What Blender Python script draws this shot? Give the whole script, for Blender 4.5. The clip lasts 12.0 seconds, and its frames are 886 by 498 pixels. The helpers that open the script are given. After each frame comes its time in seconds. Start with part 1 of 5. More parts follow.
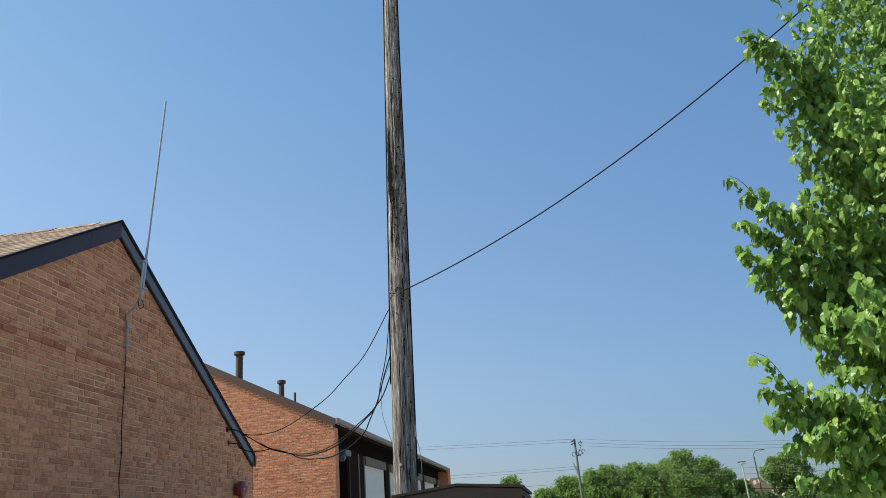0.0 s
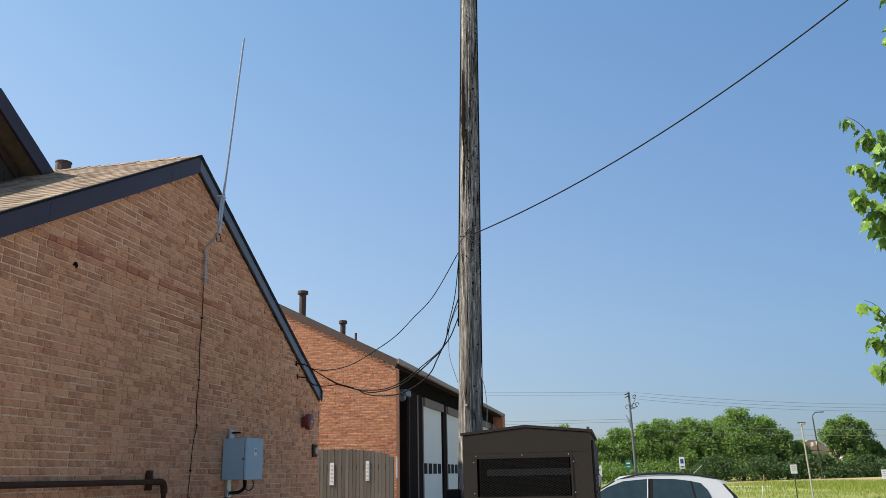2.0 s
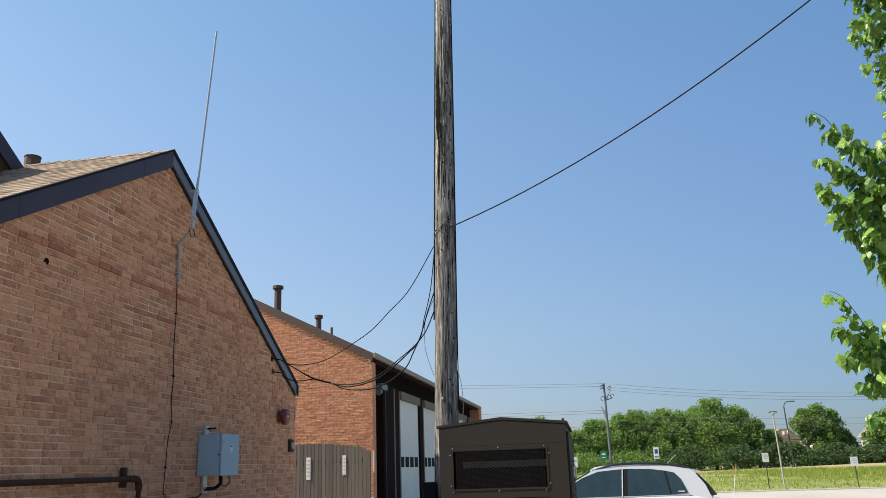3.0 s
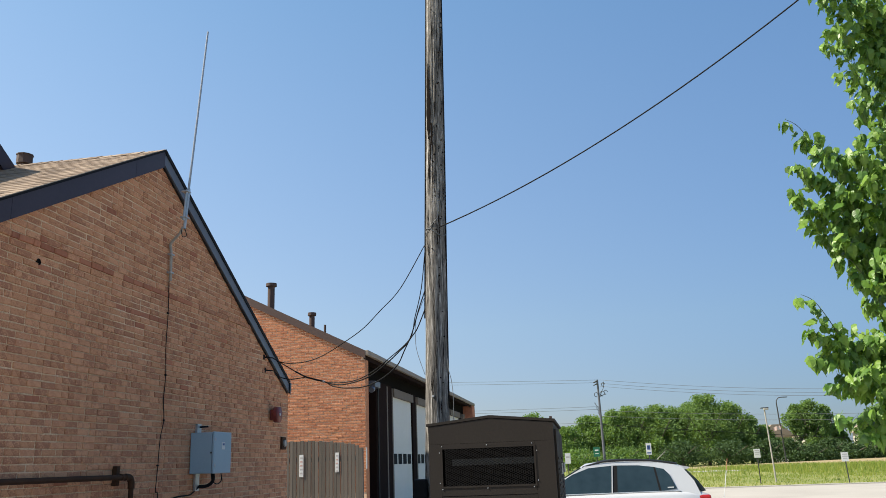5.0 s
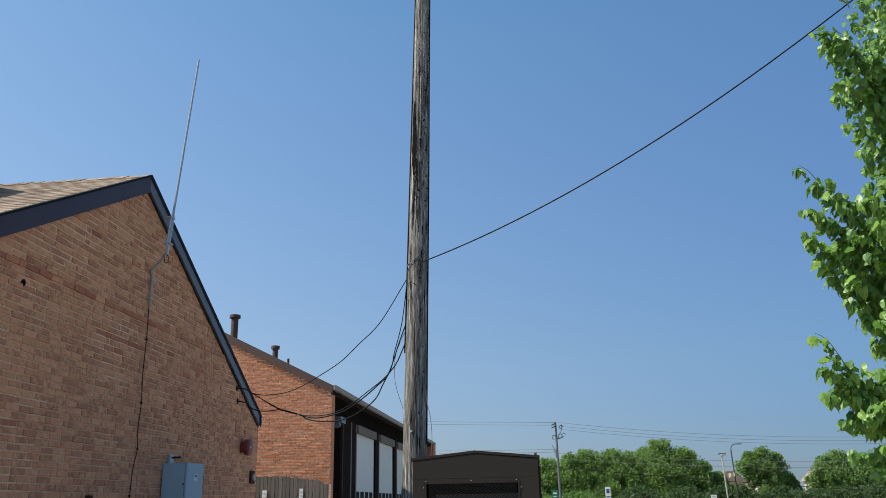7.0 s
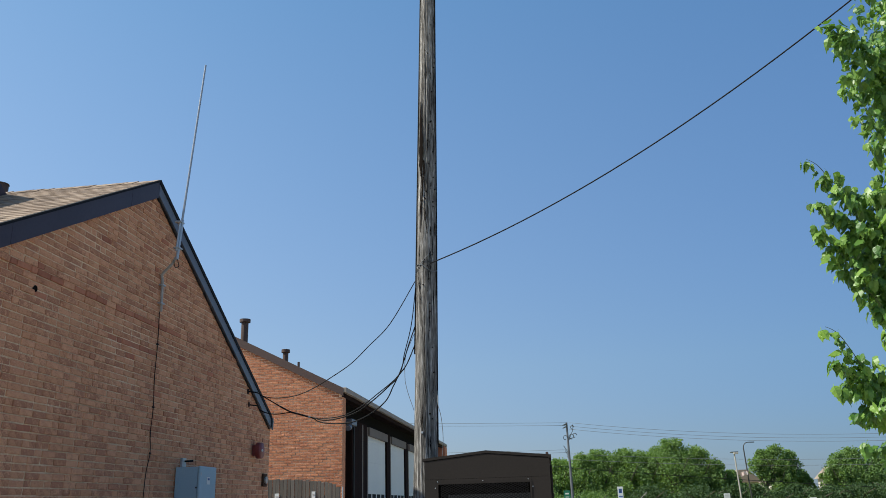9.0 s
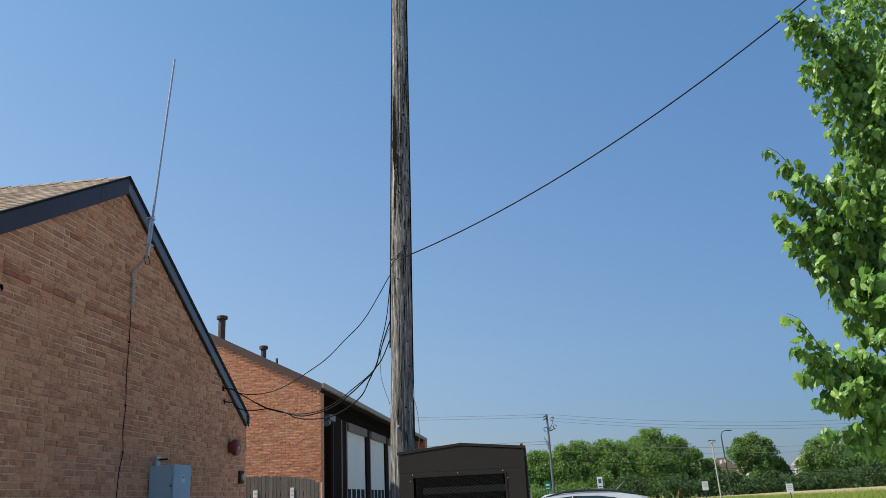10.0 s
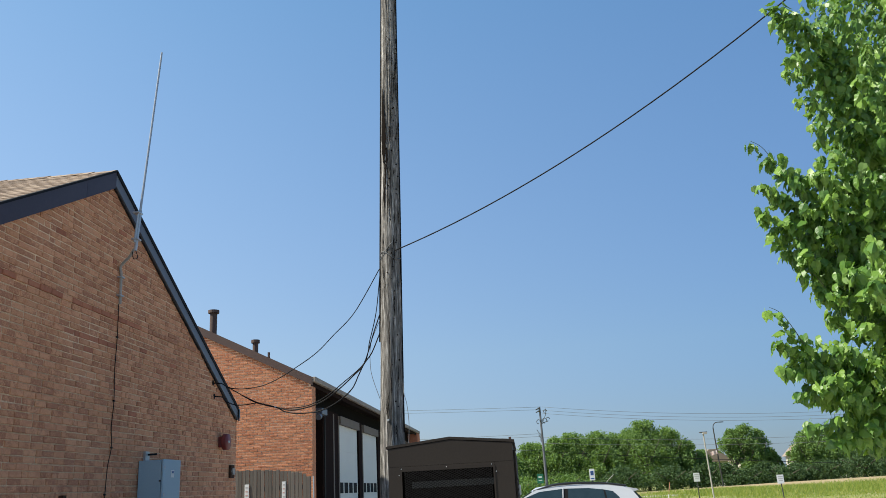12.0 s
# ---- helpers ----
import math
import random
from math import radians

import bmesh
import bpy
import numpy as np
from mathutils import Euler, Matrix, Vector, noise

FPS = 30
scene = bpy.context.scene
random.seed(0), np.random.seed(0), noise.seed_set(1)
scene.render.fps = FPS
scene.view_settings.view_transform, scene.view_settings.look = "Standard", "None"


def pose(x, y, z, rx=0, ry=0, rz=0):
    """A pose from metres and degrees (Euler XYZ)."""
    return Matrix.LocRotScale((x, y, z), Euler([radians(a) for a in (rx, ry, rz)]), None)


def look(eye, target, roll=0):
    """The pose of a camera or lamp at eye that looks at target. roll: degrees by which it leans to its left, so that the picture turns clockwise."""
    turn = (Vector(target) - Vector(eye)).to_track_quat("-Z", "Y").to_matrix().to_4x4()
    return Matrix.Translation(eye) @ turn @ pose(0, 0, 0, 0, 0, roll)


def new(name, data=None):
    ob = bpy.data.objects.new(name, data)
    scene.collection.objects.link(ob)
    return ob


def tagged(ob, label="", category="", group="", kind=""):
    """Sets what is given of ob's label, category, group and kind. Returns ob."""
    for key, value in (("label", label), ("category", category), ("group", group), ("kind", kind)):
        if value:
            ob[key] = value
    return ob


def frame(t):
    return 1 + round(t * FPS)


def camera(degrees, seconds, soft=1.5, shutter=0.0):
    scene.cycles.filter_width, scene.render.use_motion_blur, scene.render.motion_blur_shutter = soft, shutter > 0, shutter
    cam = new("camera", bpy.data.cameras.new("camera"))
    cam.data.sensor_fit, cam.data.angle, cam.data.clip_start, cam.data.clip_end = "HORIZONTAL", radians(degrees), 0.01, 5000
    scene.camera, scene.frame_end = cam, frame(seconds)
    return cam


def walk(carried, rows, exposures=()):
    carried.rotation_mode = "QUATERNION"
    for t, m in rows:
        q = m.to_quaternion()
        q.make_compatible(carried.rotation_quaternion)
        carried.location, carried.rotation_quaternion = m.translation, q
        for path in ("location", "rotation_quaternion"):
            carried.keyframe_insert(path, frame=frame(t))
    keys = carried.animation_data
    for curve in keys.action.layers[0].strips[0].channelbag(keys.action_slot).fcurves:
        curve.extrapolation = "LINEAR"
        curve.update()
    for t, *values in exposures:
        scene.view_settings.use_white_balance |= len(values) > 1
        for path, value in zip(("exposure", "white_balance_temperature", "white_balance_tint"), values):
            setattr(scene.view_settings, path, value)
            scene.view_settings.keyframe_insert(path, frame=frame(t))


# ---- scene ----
cam = camera(58.0, 12.0, 0.7)

PATH = [
    (0, (-0.165, -0.390, 1.735), (-0.399, 1.597, 2.436), -4.5),
    (0.2, (-0.154, -0.409, 1.726), (-0.390, 1.549, 2.448), -4.3),
    (0.4, (-0.146, -0.421, 1.717), (-0.395, 1.536, 2.437), -4.1),
    (0.5, (-0.145, -0.423, 1.714), (-0.402, 1.556, 2.430), -3.9),
    (0.7, (-0.155, -0.406, 1.710), (-0.428, 1.571, 2.366), -3.4),
    (0.85, (-0.173, -0.386, 1.708), (-0.457, 1.597, 2.339), -2.9),
    (1, (-0.195, -0.375, 1.707), (-0.495, 1.628, 2.331), -2.5),
    (1.5, (-0.277, -0.382, 1.703), (-0.642, 1.620, 2.299), -1.6),
    (2, (-0.337, -0.381, 1.694), (-0.737, 1.620, 2.271), -1.2),
    (2.5, (-0.335, -0.391, 1.692), (-0.708, 1.618, 2.257), -1.6),
    (3, (-0.328, -0.402, 1.690), (-0.666, 1.615, 2.249), -2),
    (3.5, (-0.338, -0.388, 1.689), (-0.664, 1.630, 2.247), -2),
    (5.3, (-0.258, -0.520, 1.700), (-0.582, 1.501, 2.249), -2.2),
    (5.5, (-0.261, -0.544, 1.696), (-0.601, 1.470, 2.263), -2.1),
    (6, (-0.388, -0.566, 1.680), (-0.752, 1.414, 2.346), -0.6),
    (6.2, (-0.459, -0.567, 1.667), (-0.833, 1.390, 2.331), -0.4),
    (6.5, (-0.528, -0.569, 1.652), (-0.913, 1.412, 2.304), -0.5),
    (6.8, (-0.541, -0.576, 1.650), (-0.826, 1.404, 2.289), -1.0),
    (7, (-0.545, -0.581, 1.650), (-0.760, 1.427, 2.294), -1.1),
    (7.5, (-0.573, -0.587, 1.650), (-0.774, 1.420, 2.299), -0.9),
    (9.3, (-0.537, -0.586, 1.629), (-0.777, 1.419, 2.277), -1.8),
    (9.5, (-0.530, -0.586, 1.626), (-0.746, 1.423, 2.270), -2.2),
    (10, (-0.482, -0.561, 1.627), (-0.665, 1.454, 2.259), -2.9),
    (10.5, (-0.438, -0.552, 1.636), (-0.616, 1.466, 2.262), -3.1),
    (11, (-0.409, -0.537, 1.640), (-0.585, 1.481, 2.263), -3.5),
    (11.5, (-0.387, -0.543, 1.633), (-0.558, 1.479, 2.247), -3.5),
    (12, (-0.436, -0.545, 1.636), (-0.602, 1.478, 2.250), -3.2),
]
EXPOSURES = [(0, 0.57, 6850, 5), (0.5, 0.50, 6550, 5), (1, 0.40, 6500, 5), (1.5, 0.56, 6850, 6), (2, 0.69, 7050, 7), (3.5, 0.69, 7050, 7), (5.5, 0.69, 7050, 7), (6, 0.64, 6950, 7), (6.5, 0.43, 6550, 6), (7, 0.41, 6500, 5), (11, 0.43, 6500, 5), (11.5, 0.50, 6550, 5), (12, 0.62, 6750, 5)]
walk(cam, [(t, look(eye, target, roll)) for t, eye, target, roll in PATH], EXPOSURES)

# ---- light ----
world = bpy.data.worlds.new("world")
scene.world = world
world.use_nodes = True
wn = world.node_tree
wn.nodes.clear()
sky = wn.nodes.new("ShaderNodeTexSky")
sky.sky_type = "NISHITA"
sky.sun_disc = False
sky.sun_elevation = radians(47)
sky.sun_rotation = radians(254)
sky.air_density, sky.dust_density, sky.ozone_density = 0.9, 0.9, 3.4
bg = wn.nodes.new("ShaderNodeBackground")
bg.inputs["Strength"].default_value = 0.12
# summer haze evens out the sky's brightness from zenith to horizon
grey = wn.nodes.new("ShaderNodeRGBToBW")
even = wn.nodes.new("ShaderNodeMath")
even.operation = "POWER"
even.inputs[1].default_value = -0.62
gain = wn.nodes.new("ShaderNodeVectorMath")
gain.operation = "SCALE"
lift = wn.nodes.new("ShaderNodeMath")
lift.operation = "MULTIPLY"
lift.inputs[1].default_value = 1.76
wout = wn.nodes.new("ShaderNodeOutputWorld")
wn.links.new(sky.outputs[0], grey.inputs[0])
wn.links.new(grey.outputs[0], even.inputs[0])
wn.links.new(even.outputs[0], lift.inputs[0])
wn.links.new(sky.outputs[0], gain.inputs[0])
wn.links.new(lift.outputs[0], gain.inputs["Scale"])
# bluish haze low over the fields, deeper blue overhead
place = wn.nodes.new("ShaderNodeTexCoord")
height = wn.nodes.new("ShaderNodeSeparateXYZ")
haze = wn.nodes.new("ShaderNodeValToRGB")
stops = haze.color_ramp.elements
stops[0].position, stops[0].color = 0.0, (1.0, 0.965, 1.18, 1)
stops[1].position, stops[1].color = 0.6, (0.545, 0.755, 0.845, 1)
middle = stops.new(0.16)
middle.color = (1.03, 1.02, 1.045, 1)
tinted = wn.nodes.new("ShaderNodeVectorMath")
tinted.operation = "MULTIPLY"
wn.links.new(place.outputs["Generated"], height.inputs[0])
wn.links.new(height.outputs["Z"], haze.inputs[0])
wn.links.new(gain.outputs[0], tinted.inputs[0])
wn.links.new(haze.outputs[0], tinted.inputs[1])
# the haze glows softly towards the sun
toward = wn.nodes.new("ShaderNodeVectorMath")
toward.operation = "DOT_PRODUCT"
toward.inputs[1].default_value = Vector((-97, -27, 109)).normalized()
glow = wn.nodes.new("ShaderNodeVectorMath")
glow.operation = "MULTIPLY_ADD"
glow.inputs[1].default_value, glow.inputs[2].default_value = (1.02, 0.70, 0.43), (0.93, 0.93, 0.93)
hazy = wn.nodes.new("ShaderNodeVectorMath")
hazy.operation = "MULTIPLY"
wn.links.new(place.outputs["Generated"], toward.inputs[0])
wn.links.new(toward.outputs["Value"], glow.inputs[0])
wn.links.new(tinted.outputs[0], hazy.inputs[0])
wn.links.new(glow.outputs[0], hazy.inputs[1])
wn.links.new(hazy.outputs[0], bg.inputs[0])
wn.links.new(bg.outputs[0], wout.inputs[0])

sun_data = bpy.data.lights.new("sun", "SUN")
sun_data.energy, sun_data.angle, sun_data.color = 5.0, radians(0.53), (1.0, 0.95, 0.87)
sun = new("sun", sun_data)
sun.matrix_world = look((-97, -27, 109), (0, 0, 0))


# ---- materials ----
def material(name, colours, rough=0.8, scale=4.0, fine=60.0, bump=0.2, metal=0.0, stretch=(1, 1, 1), island=0.0, spread=0.25, depth=0.004, spec=0.5):
    """A surface whose colour wanders between the given ones at two scales; island: how far each piece differs from the next."""
    m = bpy.data.materials.new(name)
    m.use_nodes = True
    nt = m.node_tree
    nodes, links = nt.nodes, nt.links
    b = nodes["Principled BSDF"]
    co = nodes.new("ShaderNodeTexCoord")
    mp = nodes.new("ShaderNodeMapping")
    mp.inputs["Scale"].default_value = stretch
    links.new(co.outputs["Object"], mp.inputs[0])
    n1 = nodes.new("ShaderNodeTexNoise")
    n1.inputs["Scale"].default_value, n1.inputs["Detail"].default_value = scale, 6
    n2 = nodes.new("ShaderNodeTexNoise")
    n2.inputs["Scale"].default_value, n2.inputs["Detail"].default_value = fine, 4
    links.new(mp.outputs[0], n1.inputs[0])
    links.new(mp.outputs[0], n2.inputs[0])
    mix = nodes.new("ShaderNodeMath")
    mix.operation = "MULTIPLY_ADD"
    links.new(n2.outputs[0], mix.inputs[0])
    mix.inputs[1].default_value = 0.5
    half = nodes.new("ShaderNodeMath")
    half.operation = "MULTIPLY"
    links.new(n1.outputs[0], half.inputs[0])
    half.inputs[1].default_value = 0.5
    links.new(half.outputs[0], mix.inputs[2])
    value = mix.outputs[0]
    wide = nodes.new("ShaderNodeMapRange")
    wide.inputs[1].default_value, wide.inputs[2].default_value = 0.5 - spread, 0.5 + spread
    links.new(value, wide.inputs[0])
    value = wide.outputs[0]
    if island:
        ob = nodes.new("ShaderNodeObjectInfo")
        ge = nodes.new("ShaderNodeNewGeometry")
        add = nodes.new("ShaderNodeMath")
        links.new(ob.outputs["Random"], add.inputs[0])
        links.new(ge.outputs["Random Per Island"], add.inputs[1])
        fr = nodes.new("ShaderNodeMath")
        fr.operation = "FRACT"
        links.new(add.outputs[0], fr.inputs[0])
        mx = nodes.new("ShaderNodeMix")
        mx.inputs[0].default_value = island
        links.new(value, mx.inputs[2])
        links.new(fr.outputs[0], mx.inputs[3])
        value = mx.outputs[0]
    ramp = nodes.new("ShaderNodeValToRGB")
    el = ramp.color_ramp.elements
    for i, c in enumerate(colours):
        at = i / max(1, len(colours) - 1)
        e = el[i] if i < 2 else el.new(at)
        e.position = at
        e.color = (*c, 1)
    if len(colours) > 2:
        for i, c in enumerate(colours):
            el[i].position = i / (len(colours) - 1)
            el[i].color = (*c, 1)
    links.new(value, ramp.inputs[0])
    links.new(ramp.outputs[0], b.inputs["Base Color"])
    b.inputs["Roughness"].default_value, b.inputs["Metallic"].default_value = rough, metal
    b.inputs["Specular IOR Level"].default_value = spec
    if bump:
        bp = nodes.new("ShaderNodeBump")
        bp.inputs["Strength"].default_value, bp.inputs["Distance"].default_value = bump, depth
        links.new(mix.outputs[0], bp.inputs["Height"])
        links.new(bp.outputs[0], b.inputs["Normal"])
    return m


def leafy(name, colours, through_light=0.35, rough=0.5):
    m = material(name, colours, rough, 3.0, 40.0, 0.15, island=0.75, depth=0.001, spec=0.35)
    nt = m.node_tree
    b = nt.nodes["Principled BSDF"]
    tr = nt.nodes.new("ShaderNodeBsdfTranslucent")
    src = b.inputs["Base Color"].links[0].from_socket
    hue = nt.nodes.new("ShaderNodeMix")
    hue.data_type, hue.blend_type = "RGBA", "MULTIPLY"
    hue.inputs[0].default_value = 1.0
    hue.inputs[7].default_value = (1.6, 1.65, 0.6, 1)
    nt.links.new(src, hue.inputs[6])
    nt.links.new(hue.outputs[2], tr.inputs[0])
    mx = nt.nodes.new("ShaderNodeMixShader")
    mx.inputs[0].default_value = through_light
    nt.links.new(b.outputs[0], mx.inputs[1])
    nt.links.new(tr.outputs[0], mx.inputs[2])
    nt.links.new(mx.outputs[0], nt.nodes["Material Output"].inputs[0])
    return m


BRICK = material("brick_brown", [(0.25, 0.097, 0.057), (0.42, 0.18, 0.098), (0.61, 0.30, 0.164), (0.37, 0.157, 0.092), (0.67, 0.342, 0.193), (0.52, 0.23, 0.129), (0.76, 0.47, 0.30)], 0.9, 12, 70, 0.3, island=0.62, spread=0.2, depth=0.004, spec=0.2)
BRICK_DARK = material("brick_dark_red", [(0.30, 0.11, 0.066), (0.42, 0.162, 0.095), (0.54, 0.22, 0.125)], 0.9, 7, 17, 0.5, island=0.6, spread=0.15, stretch=(1, 2.2, 0.8), depth=0.006, spec=0.2)
BRICK_RED = material("brick_red", [(0.28, 0.10, 0.057), (0.43, 0.17, 0.086), (0.54, 0.245, 0.13), (0.36, 0.132, 0.07), (0.49, 0.21, 0.105), (0.64, 0.34, 0.195)], 0.9, 5, 30, 0.8, island=0.55, spread=0.15, depth=0.008, spec=0.2)
MORTAR = material("mortar", [(0.43, 0.275, 0.17), (0.62, 0.425, 0.275), (0.84, 0.63, 0.435)], 0.95, 0.8, 60, 0.5, spread=0.14, spec=0.15)
MORTAR_PALE = material("pale_mortar", [(0.62, 0.40, 0.26), (0.84, 0.60, 0.42)], 0.95, 2, 60, 0.4, spread=0.2, spec=0.15)
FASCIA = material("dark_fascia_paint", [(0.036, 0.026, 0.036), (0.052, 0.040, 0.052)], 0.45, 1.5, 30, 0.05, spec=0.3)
FASCIA_PALE = material("pale_grey_fascia_paint", [(0.085, 0.088, 0.108), (0.125, 0.128, 0.15)], 0.4, 1.5, 30, 0.05, spec=0.5)
FASCIA_BROWN = material("brown_fascia_paint", [(0.052, 0.028, 0.022), (0.080, 0.044, 0.035)], 0.65, 1.5, 30, 0.1)
EAVE_BEIGE = material("weathered_beige_eave", [(0.20, 0.165, 0.13), (0.32, 0.27, 0.22)], 0.7, 2, 30, 0.15)
SHINGLE = material("shingle", [(0.11, 0.074, 0.052), (0.20, 0.14, 0.098), (0.29, 0.208, 0.15), (0.36, 0.27, 0.195)], 0.95, 9, 120, 0.8, island=0.72, spread=0.15)
SIDING = material("dark_wood_siding", [(0.028, 0.020, 0.016), (0.06, 0.043, 0.034), (0.11, 0.085, 0.07)], 0.85, 3, 40, 0.4, stretch=(1, 6, 0.4), spread=0.3)
POLE_WOOD = material("weathered_pole_wood", [(0.016, 0.0148, 0.0138), (0.118, 0.109, 0.100), (0.21, 0.196, 0.182), (0.50, 0.478, 0.455)], 0.95, 4, 20, 1.0, stretch=(9, 9, 0.4), spread=0.125, depth=0.02, spec=0.12)
POLE_DARK = material("rotted_wood", [(0.004, 0.003, 0.0025), (0.014, 0.010, 0.008)], 0.95, 12, 60, 0.8, stretch=(6, 6, 0.8), spec=0.05)
FENCE_WOOD = material("grey_fence_wood", [(0.055, 0.047, 0.039), (0.10, 0.087, 0.073), (0.14, 0.122, 0.104)], 0.9, 3, 30, 0.5, stretch=(6, 6, 0.4), island=0.5)
GENERATOR = material("dark_bronze_enamel", [(0.025, 0.0205, 0.018), (0.036, 0.0295, 0.0255)], 0.7, 1.2, 50, 0.06, spec=0.15)
GRILLE = material("black_grille_steel", [(0.009, 0.008, 0.008), (0.016, 0.0145, 0.014)], 0.7, 8, 60, 0.1, spec=0.2)
# darkness of recesses and unlit insides, put into the colour as black
BLACK = material("black_painted_shade", [(0.005, 0.004, 0.0035), (0.009, 0.0075, 0.0065)], 0.9, 3, 20, 0.0, spec=0.05)
CABLE = material("black_cable", [(0.005, 0.005, 0.006), (0.010, 0.010, 0.011)], 0.75, 10, 60, 0.1, spec=0.2)
CABLE_GREY = material("grey_line", [(0.10, 0.11, 0.12), (0.16, 0.17, 0.18)], 0.6, 10, 60, 0.1)
STEEL = material("galvanised_steel", [(0.36, 0.38, 0.40), (0.52, 0.54, 0.56)], 0.42, 6, 60, 0.1, metal=0.7)
CONDUIT = material("grey_conduit", [(0.27, 0.25, 0.225), (0.40, 0.37, 0.33)], 0.6, 6, 50, 0.1)
BOX_GREY = material("blue_grey_enamel", [(0.235, 0.34, 0.42), (0.28, 0.40, 0.485)], 0.4, 2, 60, 0.06)
PIPE_DARK = material("dark_brown_pipe", [(0.040, 0.020, 0.012), (0.075, 0.038, 0.022)], 0.75, 8, 60, 0.2, spec=0.12)
RED_PAINT = material("faded_red_paint", [(0.15, 0.022, 0.02), (0.21, 0.035, 0.03)], 0.5, 6, 40, 0.05)
DOOR_WHITE = material("white_door_paint", [(0.62, 0.60, 0.54), (0.73, 0.70, 0.63)], 0.5, 0.8, 30, 0.05)
TRIM_TAN = material("tan_door_trim", [(0.13, 0.098, 0.075), (0.18, 0.138, 0.105)], 0.7, 3, 40, 0.1)
# dark brown paint with the shade below the eave put into the colour
PIER_SHADED = material("brown_with_eave_shade", [(0.015, 0.0085, 0.007), (0.026, 0.014, 0.011)], 0.9, 3, 40, 0.2, spec=0.05)
WHITE = material("white_sign_paint", [(0.52, 0.53, 0.52), (0.64, 0.65, 0.64)], 0.5, 3, 40, 0.03)
BLUE_SIGN = material("blue_sign_paint", [(0.02, 0.07, 0.22), (0.03, 0.09, 0.27)], 0.5, 3, 40, 0.03)
GREEN_SIGN = material("green_sign_paint", [(0.008, 0.11, 0.065), (0.012, 0.14, 0.085)], 0.5, 3, 40, 0.03)
INK = material("grey_print", [(0.33, 0.32, 0.32), (0.42, 0.41, 0.40)], 0.6, 5, 40, 0.0)
INK_RED = material("red_print", [(0.45, 0.27, 0.24), (0.52, 0.34, 0.30)], 0.6, 5, 40, 0.0)
POST_DARK = material("dark_sign_post", [(0.02, 0.022, 0.02), (0.045, 0.045, 0.04)], 0.6, 5, 40, 0.1)
CAR_PAINT = material("silver_white_car_paint", [(0.50, 0.51, 0.53), (0.54, 0.55, 0.57)], 0.22, 0.6, 200, 0.0, metal=0.1)
CAR_GLASS = material("tinted_car_glass", [(0.012, 0.024, 0.029), (0.026, 0.045, 0.053)], 0.06, 1.2, 8, 0.0, spec=0.55)
DOOR_GLASS = material("dark_door_glass", [(0.012, 0.013, 0.015), (0.020, 0.021, 0.024)], 0.6, 1, 20, 0.0, spec=0.03)
CAR_BLACK = material("black_car_trim", [(0.012, 0.012, 0.013), (0.02, 0.02, 0.021)], 0.35, 4, 40, 0.0)
CAR_RED = material("red_lamp_lens", [(0.35, 0.012, 0.012), (0.42, 0.02, 0.02)], 0.15, 4, 40, 0.0)
TYRE = material("tyre_rubber", [(0.014, 0.014, 0.014), (0.025, 0.025, 0.025)], 0.9, 8, 60, 0.2)
LOT = material("pale_concrete_paving", [(0.30, 0.27, 0.235), (0.38, 0.345, 0.305), (0.45, 0.41, 0.365)], 0.92, 0.4, 40, 0.3)
KERB = material("kerb_concrete", [(0.34, 0.32, 0.29), (0.45, 0.43, 0.39)], 0.9, 2, 40, 0.3)
GRASS = material("field_grass", [(0.12, 0.15, 0.03), (0.18, 0.205, 0.045), (0.27, 0.26, 0.08), (0.20, 0.20, 0.055)], 0.95, 0.12, 3.0, 0.5, spread=0.2, depth=0.1)
DRY_FIELD = material("dry_tan_field", [(0.27, 0.20, 0.10), (0.38, 0.29, 0.16)], 0.95, 0.2, 3.0, 0.3, depth=0.1)
WEED = leafy("weed_blades", [(0.10, 0.16, 0.03), (0.16, 0.225, 0.042), (0.24, 0.275, 0.06), (0.36, 0.32, 0.10)], 0.35)
LEAF = leafy("bright_leaf", [(0.034, 0.088, 0.019), (0.070, 0.155, 0.030), (0.116, 0.222, 0.040), (0.19, 0.31, 0.055), (0.082, 0.170, 0.033), (0.19, 0.27, 0.100)], 0.25, 0.40)
LEAF_FAR = leafy("far_leaf", [(0.095, 0.165, 0.055), (0.14, 0.225, 0.075), (0.19, 0.285, 0.095)], 0.36, 0.8)
LEAF_DARK = leafy("hedge_leaf", [(0.042, 0.080, 0.032), (0.070, 0.120, 0.045)], 0.25, 0.8)
BARK = material("tree_bark", [(0.06, 0.055, 0.035), (0.13, 0.115, 0.085)], 0.95, 8, 50, 0.8, stretch=(3, 3, 0.6))
TWIG = material("green_twig", [(0.06, 0.085, 0.03), (0.11, 0.12, 0.05)], 0.8, 12, 60, 0.2)
ROOF_TAN = material("tan_house_roof", [(0.22, 0.17, 0.13), (0.29, 0.23, 0.18)], 0.9, 1, 20, 0.2)
HOUSE_WALL = material("pale_house_wall", [(0.42, 0.38, 0.33), (0.52, 0.48, 0.42)], 0.9, 1, 20, 0.1)
ORANGE = material("orange_marker", [(0.42, 0.18, 0.10), (0.50, 0.24, 0.14)], 0.5, 4, 30, 0.0)


# ---- building helpers ----
ORIGIN = {}


def thing(name, at, label, category, group="", kind=""):
    e = new(name)
    e.location = at
    e.empty_display_size = 0.2
    ORIGIN[e] = Vector(at)
    return tagged(e, label, category, group, kind)


